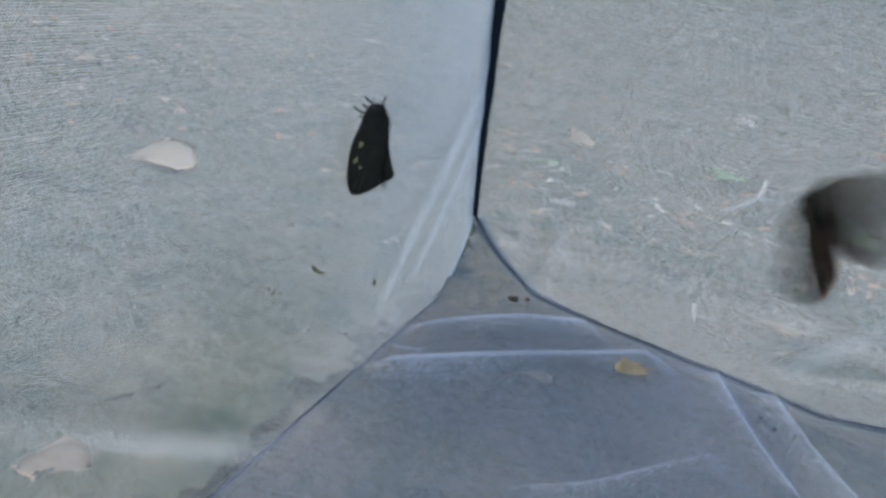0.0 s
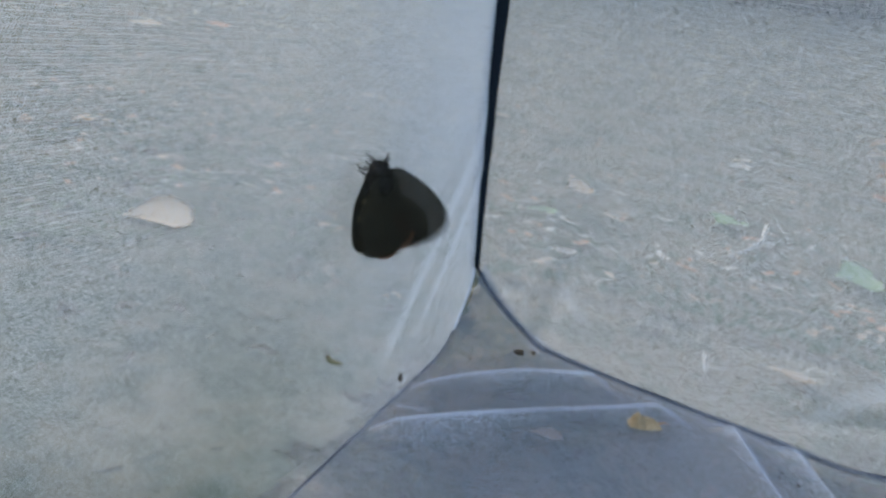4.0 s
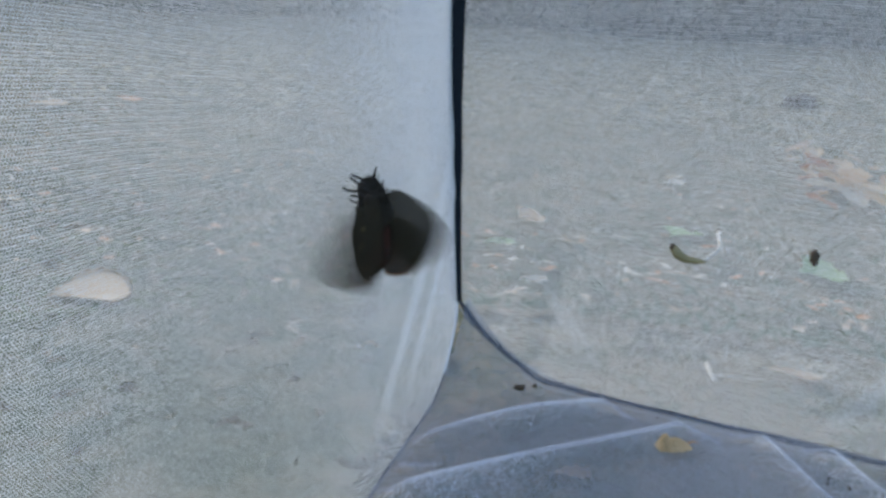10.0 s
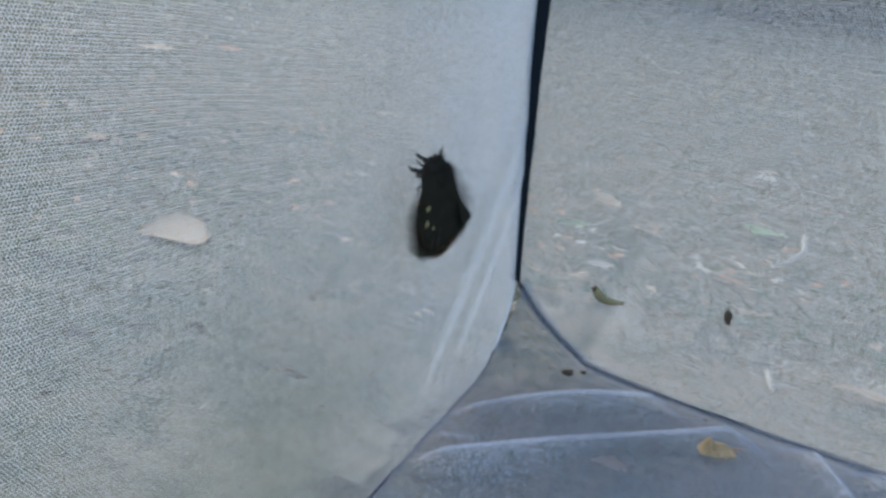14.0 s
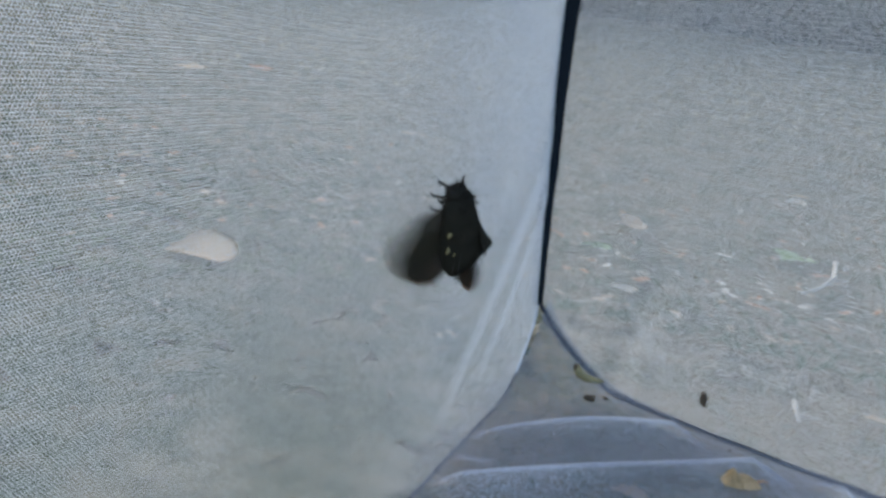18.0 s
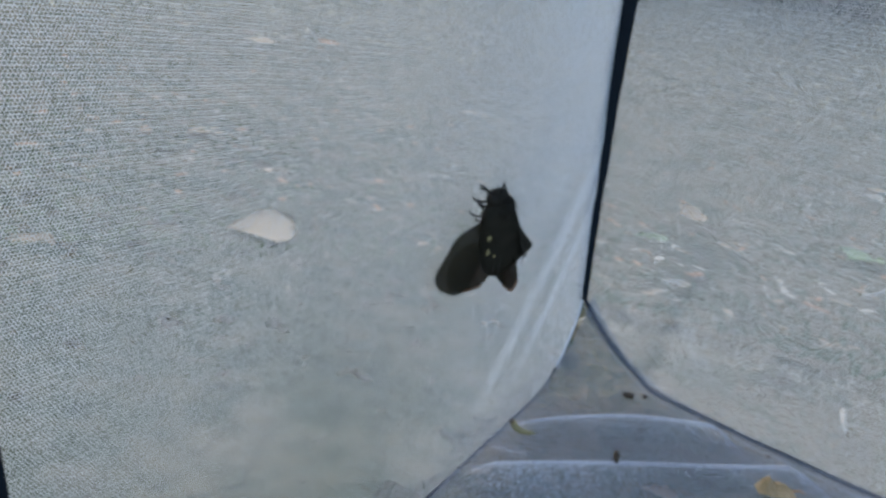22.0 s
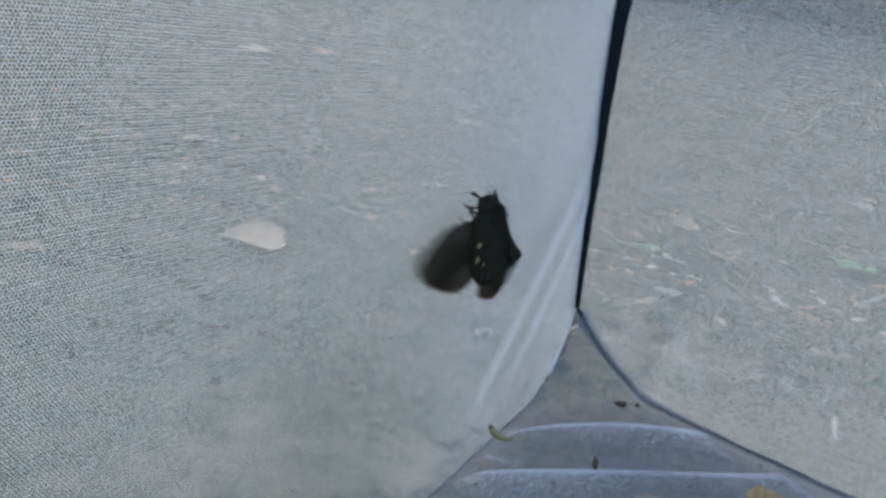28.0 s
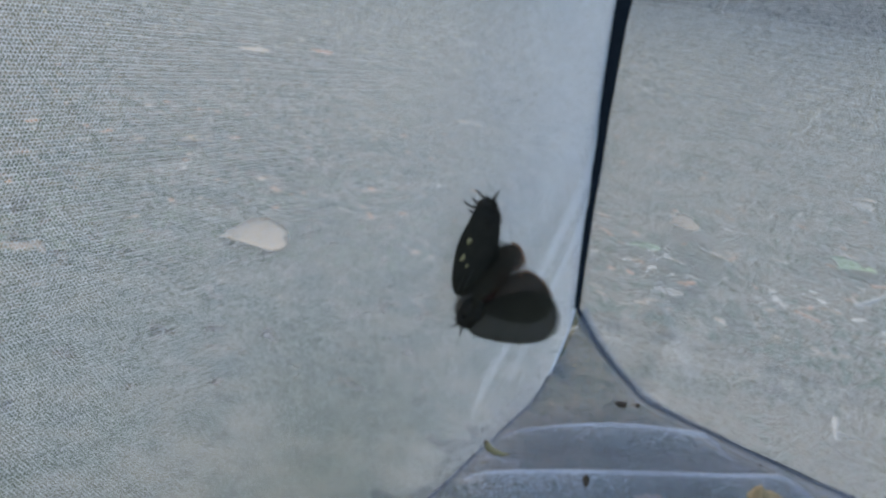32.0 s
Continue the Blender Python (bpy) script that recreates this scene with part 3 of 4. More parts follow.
def jitter(ends, pitch):
    """Small shifts of the knots, the same for all threads that meet in one, and slow drifts of the rows."""
    out = []
    for u, v in ((ends[:, 0], ends[:, 1]), (ends[:, 2], ends[:, 3])):
        ku, kv = np.round(u / pitch * 2), np.round(v / pitch * 3.4641)
        h = np.sin(ku * 12.9898 + kv * 78.233) * 43758.5453
        g = np.sin(ku * 39.346 + kv * 11.135) * 24634.6345
        du = (h - np.floor(h) - 0.5) * 0.14 * pitch + 0.4 * pitch * np.sin(v * 95 + 2 * np.sin(u * 31))
        dv = (g - np.floor(g) - 0.5) * 0.12 * pitch + 0.4 * pitch * np.sin(u * 83 + 2 * np.sin(v * 37))
        out += [du, dv]
    return np.stack(out, -1)


def net(name, u1, v1, pitch, width, place, keep, mat, parent, skew=0.0, thick=None, thin=None):
    """Knitted netting: flat threads along the sides of six-cornered holes, over the sheet that place() gives;
    thick() says where threads also get their depth across the sheet, thin() how slender they are."""
    e = pitch / math.sqrt(3)
    rows = int(v1 / (1.5 * e)) + 2
    cols = int(u1 / pitch) + 2
    j, i = np.meshgrid(np.arange(rows), np.arange(cols), indexing="ij")
    u = (i + 0.5 * (j % 2)) * pitch
    v = j * 1.5 * e
    ends = []
    for (du0, dv0), (du1, dv1) in (((0, 0), (0, e)), ((0, e), (pitch / 2, 1.5 * e)), ((0, e), (-pitch / 2, 1.5 * e))):
        ends.append(np.stack([u + du0, v + dv0, u + du1, v + dv1], -1).reshape(-1, 4))
    ends = np.concatenate(ends)
    ends = ends + jitter(ends, pitch)
    mid = (ends[:, :2] + ends[:, 2:]) / 2
    ok = keep(mid[:, 0], mid[:, 1]) & (mid[:, 0] < u1) & (mid[:, 0] > 0) & (mid[:, 1] < v1)
    ends = ends[ok]
    d = ends[:, 2:] - ends[:, :2]
    d = d / np.hypot(d[:, 0], d[:, 1])[:, None]
    course = np.tile(np.where(j.ravel() % 2 == 0, 1.15, 0.9), 3)[ok]
    course[:int(ok[:len(j.ravel())].sum())] *= 0.8
    wide = width * (course * (0.55 + 0.9 * np.random.RandomState(3).rand(len(ends))))[:, None] / 2
    if thin:
        wide = wide * thin(ends[:, 0], ends[:, 1])[:, None]
    n = np.stack([-d[:, 1], d[:, 0]], -1) * wide
    a, b = ends[:, :2] - d * wide * 0.5, ends[:, 2:] + d * wide * 0.5
    quad = np.stack([a - n, b - n, b + n, a + n], 1).reshape(-1, 2)
    quad = quad + skew * np.sin(quad[:, ::-1] * 210)
    pts = place(quad[:, 0], quad[:, 1])
    if thick:
        deep = thick(ends[:, 0], ends[:, 1])
        some = np.random.RandomState(8).rand(len(ends)) < deep
        a, b, h = a[some], b[some], wide[some, 0]
        up_down = np.stack([-h, -h, h, h], 1).reshape(-1)
        edge = np.stack([a, b, b, a], 1).reshape(-1, 2)
        edge = edge + skew * np.sin(edge[:, ::-1] * 210)
        pts = np.concatenate([pts, place(edge[:, 0], edge[:, 1], up_down)])
    return mesh_from(name, pts, np.arange(len(pts)).reshape(-1, 4), mat, parent)


def pleat(p, q, bow, reach, dense, parent):
    """Doubled netting along a fold of the floor, whiter than the floor sheet to imitate the crest's highlight:
    closest at the crest, thinning out down the soft slope so that the brightness fades.
    """
    p, q = np.array(p), np.array(q)
    d = q - p
    n = np.hypot(*d)
    d = d / n

    def place(u, v):
        t = u / n
        side = bow * 4 * t * (1 - t) + 0.0005 * np.sin(u * 120 + p[0] * 900) + v - 0.0012
        return floor_place(p[0] + d[0] * u - d[1] * side, p[1] + d[1] * u + d[0] * side, 0.0004)

    def kept(u, v):
        ends = np.clip(np.minimum(u, n - u) / (0.14 * n), 0, 1)
        wide = reach * (0.65 + 0.35 * np.sin(u * 34 + p[1] * 300))
        return soft.rand(len(u)) < dense * ends * (1.4 * np.exp(-v / (0.06 * wide)) + 0.38 * np.clip(1 - v / wide, 0, 1) ** 2)

    soft = np.random.RandomState(6)
    return net("pleat", n, reach, 0.00045, 0.00019, place, kept, M_PLEAT, parent)


def fold_band(place, p, q, wide, thread, parent):
    """A soft fold where the wall's netting lies double, from p to q (metres along the wall and up)."""
    p, q = np.array(p), np.array(q)
    d = q - p
    n = np.hypot(*d)
    d = d / n

    def at(u, v):
        t = np.clip(u / n, 0, 1)
        side = (v - wide / 2) * (0.5 + 0.6 * t) + 0.03 * wide * np.sin(u * 60)
        s, z = p[0] + d[0] * u - d[1] * side, p[1] + d[1] * u + d[0] * side
        return place(s, z, 0.0006 + 0.0012 * np.cos((v / wide - 0.5) * math.pi))

    soft = np.random.RandomState(int(wide * 1e5))
    return net("doubled_fold", n, wide, 0.00050, thread, at, lambda u, v: soft.rand(len(u)) < np.cos((np.clip(v / wide, 0, 1) - 0.5) * math.pi) ** 1.3 * np.clip(np.minimum(u, n - u) / (0.3 * n), 0, 1), M_NET, parent)


cage = tagged(new("insect_cage"), "white netting insect cage with black bindings standing on the soil", "cage")
net("net_wall", LEFT_LONG, HIGH, 0.00055, 0.000160, left_place, lambda u, v: v > hem(u) + 0.0003, M_NET, cage, 0.00008, thick=lambda u, v: np.clip((0.145 - u) / 0.085, 0, 1) * np.clip((v - 0.01) / 0.07, 0.15, 1),
             thin=lambda u, v: 1 - 0.56 * np.clip((u - 0.08) / 0.09, 0, 1) * np.clip((0.11 - v) / 0.08, 0.35, 1) + 0.25 * np.clip((0.06 - u) / 0.05, 0, 1))
net("net_wall", RIGHT_LONG, HIGH, 0.00096, 0.00023, right_place, lambda u, v: v > hem_right(u) + 0.0003, M_NET, cage, 0.00010)
net_floor = net("net_floor", RIGHT_LONG, LEFT_LONG, 0.00070, 0.000165, floor_place, lambda u, v: u > -1, M_NET_FLOOR, cage, 0.00012,
                thick=lambda u, v: 1.0 * (u < 0.15) * (v < 0.115), thin=lambda u, v: 1 - 0.15 * np.clip((0.078 - u - v) / 0.02, 0, 1))
tagged(net_floor, "bluish rumpled netting floor with white folds")


for side, p, q, wide, thread in WALL_FOLDS:
    fold_band(left_place if side == "left" else right_place, p, q, wide, thread, cage)
for f in FLOOR_FOLDS:
    pleat(*f[:3], *f[5:], cage)


def piping(place, long, name, r, mat, z_off=0.0, start=0.0, low=hem):
    bm = bmesh.new()
    s = np.concatenate([np.linspace(start, HEM_RUN, 24), np.linspace(HEM_RUN, long, 60)[1:]])
    wob = np.array([0.0004 * noise.noise((x * 60, 3, 7)) for x in s])
    tube(bm, [tuple(p) for p in place(s, low(s) + 0.0012 + z_off + wob)], r, 7)
    return part(name, bm, mat, cage)


piping(left_place, LEFT_LONG, "seam_piping", 0.00062, M_PIPING, start=0.027)
piping(left_place, 0.042, "hem_edge", 0.00050, M_STITCH)
piping(right_place, RIGHT_LONG, "seam_piping", 0.00085, M_PIPING, low=hem_right)
# the floor's hem turned up beside the seam, of close doubled netting
hem_rs = np.random.RandomState(15)
net("turned_hem", RIGHT_LONG, 0.006, 0.00045, 0.00017, lambda u, v: floor_place(u, v * (0.45 + 0.55 * np.exp(-u / 0.05)) + 0.0006, 0.0007), lambda u, v: hem_rs.rand(len(u)) < 0.75 - 0.08 * np.sin(u * 90), M_HEM, cage)
# a second, paler row of stitching on the floor's side of the seams
piping(lambda s, z: right_place(s, z, 0.0024), RIGHT_LONG, "seam_stitching", 0.00016, M_STITCH, -0.0012, 0.002, hem_right)


def binding(base, top, across, wide, deep, name="corner_binding"):
    """A folded ribbon, slightly wavy, with rounded edges."""
    bm = bmesh.new()
    base, top = Vector(base), Vector(top)
    rings = []
    across = Vector(across).normalized()
    axis = (top - base).normalized()
    out = axis.cross(across).normalized()
    for k in range(41):
        f = k / 40
        c = base.lerp(top, f) + across * 0.0007 * noise.noise((f * 6, 1, 5))
        c.x += lean(c.z)
        w = wide * (0.55 + 0.45 * min(1, f * 2.2)) * (1 + 0.12 * noise.noise((f * 11, 4, 2))) / 2
        d = deep / 2
        rings.append([bm.verts.new(c + across * x * w + out * y * d) for x, y in ((-1, -0.4), (-0.8, -1), (0.8, -1), (1, -0.4), (1, 0.4), (0.8, 1), (-0.8, 1), (-1, 0.4))])
    for a, b in zip(rings, rings[1:]):
        for k in range(8):
            bm.faces.new((a[k], a[(k + 1) % 8], b[(k + 1) % 8], b[k]))
    bm.faces.new(rings[0][::-1])
    bm.faces.new(rings[-1])
    return part(name, bm, M_BINDING, cage)


UP = Vector((0, 0, 1))
INSIDE = (DL + DR).normalized() * 0.0032
INSIDE.x -= 0.0022
pole_foot = C + UP * POLE_END + INSIDE * 0.5
pole_head = C + UP * HIGH + INSIDE
binding(pole_foot, pole_head, DR - DL, 0.0080, 0.0024)
far_l = C + DL * LEFT_LONG
far_r = C + DR * RIGHT_LONG
binding(far_l + NL * 0.0035, far_l + NL * 0.0035 + UP * HIGH, DL, 0.005, 0.002)
binding(far_r, far_r + UP * HIGH, DR, 0.005, 0.002)
binding(C + UP * HIGH, far_l + UP * HIGH, (0, 0, 1), 0.005, 0.002, "top_binding")
binding(C + UP * HIGH, far_r + UP * HIGH, (0, 0, 1), 0.005, 0.002, "top_binding")

# ---- ground, hedge, litter ----


def bank(x, y):
    """Height of the soil: flat round the cage, rising gently to a bank some metres away."""
    r = np.hypot(x, y)
    return (0.43 + 0.07 * np.tanh((x + 0.6) / 0.8)) * np.clip((r - 1.3) / 3.9, 0, 1) ** 1.4


def make_ground():
    rad = np.concatenate([[0.0], np.geomspace(0.03, 7, 110), np.geomspace(9, 3000, 14)])
    ang = np.linspace(0, 2 * math.pi, 181)[:-1]
    r, a = np.meshgrid(rad, ang, indexing="ij")
    x, y = r * np.cos(a), r * np.sin(a) + 0.15
    lump = np.array([noise.fractal((px * 7, py * 7, 0.5), 0.8, 2.1, 4) for px, py in zip(x.ravel(), y.ravel())]).reshape(x.shape)
    z = bank(x, y) + np.clip(lump, -1, 1) * 0.012 * np.clip((r - 0.42) / 0.5, 0, 1) - 0.004
    pts = np.stack([x, y, z], -1).reshape(-1, 3)
    n = len(ang)
    i, j = np.meshgrid(np.arange(len(rad) - 1), np.arange(n), indexing="ij")
    f = np.stack([i * n + j, i * n + (j + 1) % n, (i + 1) * n + (j + 1) % n, (i + 1) * n + j], -1).reshape(-1, 4)
    ob = mesh_from("ground", pts, f[:, ::-1], M_GROUND, smooth=True)
    return tagged(ob, "bare grey-brown soil with moss and straw", "ground", kind="structure")


ground = make_ground()


def scatter(name, label, count, mat, size, thin, seed, near=0.16, far=3.2, spread=1.25, lift=0.0015, middle=0.0, outside=False, power=1.7):
    """Bits of straw or grass strewn over the soil: narrow bent blades, one mesh."""
    rs = np.random.RandomState(seed)
    r = near + (far - near) * rs.rand(count) ** power
    a = math.pi / 2 + middle + (rs.rand(count) - 0.5) * 2 * spread
    x, y = r * np.cos(a), r * np.sin(a)
    if outside:
        ok = (x - C.x) * NL.x + (y - C.y) * NL.y < -0.010
        x, y = x[ok], y[ok]
        count = len(x)
    turn = rs.rand(count) * math.pi
    long = size * (0.4 + 1.1 * rs.rand(count))
    wide = thin * (0.5 + rs.rand(count))
    bend = (rs.rand(count) - 0.5) * 0.6
    pts = []
    for k, up in ((-1, 0.0), (0, 0.4), (1, 0.9)):
        t = turn + bend * k
        cx, cy = x + np.cos(t) * long * k / 2, y + np.sin(t) * long * k / 2
        z = bank(cx, cy) + lift + up * long * 0.12 * rs.rand(count)
        for s in (-1, 1):
            pts.append(np.stack([cx - np.sin(t) * wide * s, cy + np.cos(t) * wide * s, z], -1))
    pts = np.stack(pts, 1).reshape(-1, 3)
    b = np.arange(count)[:, None] * 6
    f = np.concatenate([b + np.array([[0, 1, 3, 2]]), b + np.array([[2, 3, 5, 4]])])
    return tagged(mesh_from(name, pts, f, mat), label, name.replace("_", " "), kind="stuff")


scatter("straw", "short broken bits of pale dry straw on soil", 7000, M_STRAW, 0.010, 0.00032, 5, near=0.38, far=2.6)
# pale grass makes the bright sunlit band at the bank's top
scatter("dry_grass", "dry grass on the far soil bank, coloured as if sunlit", 24000, M_DRY, 0.036, 0.0028, 7, near=1.6, far=5.5, lift=0.006, power=0.6)
scatter("grass", "sparse short dull green grass blades on soil", 9500, M_GRASS, 0.015, 0.0011, 6, near=0.42, far=5.2, lift=0.003)
scatter("leaf_crumbs", "small tan flakes of broken leaves on soil", 800, M_LEAF_TAN, 0.010, 0.0020, 8, near=0.45, far=3.4)
scatter("leaf_flakes", "small whitish flakes of dry leaf on soil", 520, M_FLAKE, 0.010, 0.0018, 18, near=0.52, far=3.4)
scatter("leaf_litter", "scattered rusty brown leaf flakes on soil", 900, M_LEAF_RUST, 0.011, 0.0022, 9, near=0.5, far=4.5)


# dense dark flakes stand in for the shaded ground behind the left wall
scatter("moss_patch", "low dark green moss and grass carrying the shade beside the cage", 22000, M_MOSS, 0.010, 0.0042, 12, near=0.10, far=3.4, spread=0.62, lift=0.002, middle=0.58, outside=True, power=2.5)


def make_hedge():
    rs = np.random.RandomState(11)
    n = 26000
    a = math.pi / 2 + (rs.rand(n) - 0.5) * 3.4
    r = 5.3 + 0.9 * rs.rand(n) ** 2
    z = 0.26 + 1.8 * rs.rand(n) ** 1.3
    c = np.stack([r * np.cos(a), r * np.sin(a), z], -1)
    q = rs.randn(n, 3)
    q /= np.linalg.norm(q, axis=1)[:, None]
    w = np.cross(q, rs.randn(n, 3))
    w /= np.linalg.norm(w, axis=1)[:, None]
    ln = (0.10 + 0.08 * rs.rand(n))[:, None]
    pts = np.stack([c - q * ln, c + w * ln * 0.45, c + q * ln, c - w * ln * 0.45], 1).reshape(-1, 3)
    hedge = tagged(new("hedge"), "dense dark green hedge behind the soil bank", "hedge", kind="stuff")
    mesh_from("foliage", pts, np.arange(4 * n).reshape(-1, 4), M_HEDGE, hedge)
    bm = bmesh.new()
    for k in range(70):
        b = math.pi / 2 + (rs.rand() - 0.5) * 3.4
        p = Vector((5.75 * math.cos(b), 5.75 * math.sin(b), 0.44))
        tube(bm, [p, p + Vector((rs.randn() * 0.1, rs.randn() * 0.1, 0.9)), p + Vector((rs.randn() * 0.25, rs.randn() * 0.25, 1.9))], [0.035, 0.022, 0.008], 6)
    part("stems", bm, M_BARK, hedge)


make_hedge()


def leaf(name, at, end, wide, mat, label, curl=0.12, notch=0.0, z=0.003, tilt=0.0, lean=0.0, seed=0, category="leaf", group="fallen leaves"):
    """A fallen leaf from its stalk end to its tip, with a wavy rim, a raised midrib and curled edges."""
    at, end = Vector((*at, 0)), Vector((*end, 0))
    long = (end - at).length
    rows = 9
    bm = bmesh.new()
    grid = []
    for i in range(rows + 1):
        f = i / rows
        w = wide / 2 * math.sin(math.pi * (0.03 + 0.90 * f ** 1.4)) ** 0.8 * (1 + 0.34 * noise.noise((f * 5, seed, 1)) - notch * (1 if i % 3 == 1 else 0))
        row = []
        for j in range(-3, 4):
            g = j / 3
            x = f * long
            y = g * w * (1 + 0.12 * noise.noise((f * 6, g * 3, seed + 9)))
            h = curl * wide * (g * g * 0.5 + 0.4 * noise.noise((f * 3, g * 2, seed + 4))) + 0.03 * wide * math.sin(f * 3.1 + seed)
            row.append(bm.verts.new((x, y, h + (0.02 * wide if j == 0 else 0) + 0.05 * wide)))
        grid.append(row)
    for a, b in zip(grid, grid[1:]):
        for j in range(6):
            bm.faces.new((a[j], b[j], b[j + 1], a[j + 1]))
    bmesh.ops.solidify(bm, geom=bm.faces[:], thickness=min(0.0004, wide * 0.03))
    d = (end - at).normalized()
    root = tagged(new(name), label, category, group)
    zz = z + float(bank(at.x, at.y)) - 0.003
    root.matrix_basis = pose(at.x, at.y, zz + wide / 2 * math.sin(math.radians(lean)), lean, tilt, math.degrees(math.atan2(d.y, d.x)))
    part("blade", bm, mat, root)
    bm = bmesh.new()
    tube(bm, [(-0.07 * long, 0.01 * long, 0.04 * wide), (0, 0, 0.06 * wide), (0.5 * long, 0, 0.07 * wide + curl * 0.02 * wide)], [0.02 * wide + 0.0002, 0.025 * wide + 0.0002, 0.012 * wide + 0.0001], 6)
    part("stalk", bm, mat, root)
    return root


LEAVES = [
    ("leaf", (-0.1755, 0.4080), (-0.1435, 0.4220), 0.0420, M_LEAF_PALE, "large pale beige dry leaf lying on the soil", 8),
    ("leaf", (0.1230, 0.6540), (0.1460, 0.6690), 0.0280, M_LEAF_PALE, "small tan dry leaf lying on the soil", 16),
    ("leaf", (0.1470, 0.6010), (0.1600, 0.5780), 0.0160, M_LEAF_PALE, "small pale curled leaf lying on the soil", -14),
    ("leaf", (0.2960, 0.5010), (0.3260, 0.5040), 0.0400, M_LEAF_GREEN, "faded green leaf lying on the soil", 13),
    ("leaf", (0.1671, 0.3412), (0.1867, 0.3315), 0.0120, M_LEAF_PALE, "long narrow pale leaf lying on the soil"),
    ("leaf", (-0.0299, 0.3673), (-0.0215, 0.3575), 0.0102, M_LEAF_PALE, "small white leaf flake lying on the soil"),
    ("leaf", (-0.0582, 0.2418), (-0.0479, 0.2382), 0.0087, M_LEAF_PALE, "pale torn leaf lying on the soil"),
    ("leaf", (-0.3089, 0.6225), (-0.2894, 0.6529), 0.0289, M_LEAF_PALE, "narrow pale leaf lying on the soil"),
    ("leaf", (-0.3441, 0.603), (-0.3312, 0.6071), 0.0108, M_LEAF_PALE, "small pale leaf lying on the soil"),
    ("leaf", (-0.108, 1.0674), (-0.0738, 1.0546), 0.0292, M_LEAF_PALE, "small pale leaf lying on the soil"),
    ("leaf", (-0.0657, 0.298), (-0.0559, 0.2972), 0.0071, M_LEAF_TAN, "small pinkish dry leaf lying on the soil"),
    ("leaf", (0.0758, 0.5719), (0.1004, 0.5774), 0.0202, M_LEAF_GREEN, "narrow faded green leaf lying on the soil"),
    ("leaf", (0.2540, 0.6200), (0.2820, 0.6420), 0.0380, M_LEAF_GREEN, "dull green leaf lying on the soil"),
    ("leaf", (0.4517, 1.0351), (0.4829, 1.0417), 0.0255, M_LEAF_PALE, "small pale leaf lying on the soil"),
    ("leaf", (0.0808, 1.0901), (0.1157, 1.0885), 0.0279, M_LEAF_PALE, "small pale leaf lying on the soil"),
    ("leaf", (-0.1627, 0.2432), (-0.1662, 0.2619), 0.0151, M_LEAF_PALE, "whitish curled leaf lying on the soil"),
    ("leaf", (-0.1329, 0.3625), (-0.1213, 0.3445), 0.0114, M_LEAF_PALE, "small pale leaf lying on the soil"),
    ("leaf", (0.0338, 0.2579), (0.0449, 0.2564), 0.0090, M_LEAF_TAN, "tan leaf under the net floor"),
    ("leaf", (-0.0649, 0.2978), (-0.0567, 0.2966), 0.0061, M_LEAF_TAN, "small tan leaf lying on the soil"),
    ("leaf", (-0.2580, 0.3420), (-0.2360, 0.3430), 0.0180, M_LEAF_TAN, "tan dry leaf lying on the soil", 10),
    ("leaf", (-0.6000, 1.4420), (-0.5400, 1.4450), 0.0400, M_LEAF_PALE, "pale dry leaf lying on the far soil", 12),
    ("leaf", (-0.5050, 1.6170), (-0.4550, 1.6200), 0.0360, M_LEAF_RUST, "rusty dry leaf lying on the far soil", 12),
    ("leaf", (-0.0960, 0.6280), (-0.0740, 0.6320), 0.0140, M_FLAKE, "whitish torn leaf lying on the soil", 8),
    ("leaf", (-0.1440, 0.5100), (-0.1300, 0.5160), 0.0100, M_FLAKE, "small whitish leaf flake lying on the soil", 8),
    ("leaf", (-0.1100, 0.1740), (-0.0930, 0.1780), 0.0160, M_LEAF_TAN, "broad tan dry leaf lying close to the cage", 14),
    ("leaf", (0.4100, 0.9540), (0.4400, 0.9600), 0.0240, M_FLAKE, "whitish dry leaf lying on the soil", 14),
    ("leaf", (0.0760, 0.4740), (0.0960, 0.4760), 0.0120, M_FLAKE, "small whitish leaf flake lying on the soil", 8),
    ("leaf", (-0.0282, 0.3637), (-0.0224, 0.3556), 0.0079, M_LEAF_PALE, "small white leaf flake lying on the soil"),
]
for k, (name, at, end, wide, mat, label, *lean) in enumerate(LEAVES):
    leaf(name, at, end, wide, mat, label, seed=k * 3.7, notch=0.12 * (k % 3), lean=lean[0] if lean else 0)


pile = random.Random(21)
for k in range(48):
    f = pile.random()
    x, y = (LEAF_PILE[0][i] * (1 - f) + LEAF_PILE[1][i] * f + pile.gauss(0, 0.05) for i in (0, 1))
    a, n = pile.uniform(0, 6.28), pile.uniform(0.035, 0.065)
    kind = pile.choice(((M_LEAF_RUST, "rusty"), (M_LEAF_TAN, "tan"), (M_LEAF_PALE, "pale"), (M_LEAF_PALE, "pale"), (M_FLAKE, "bleached")))
    leaf("leaf", (x, y), (x + n * math.cos(a), y + n * math.sin(a)), n * 0.6, kind[0], kind[1] + " fallen leaf in a loose leaf pile", curl=0.3, seed=50 + k, z=0.003 + 0.0006 * k, tilt=pile.uniform(-28, 28), group="leaf pile")


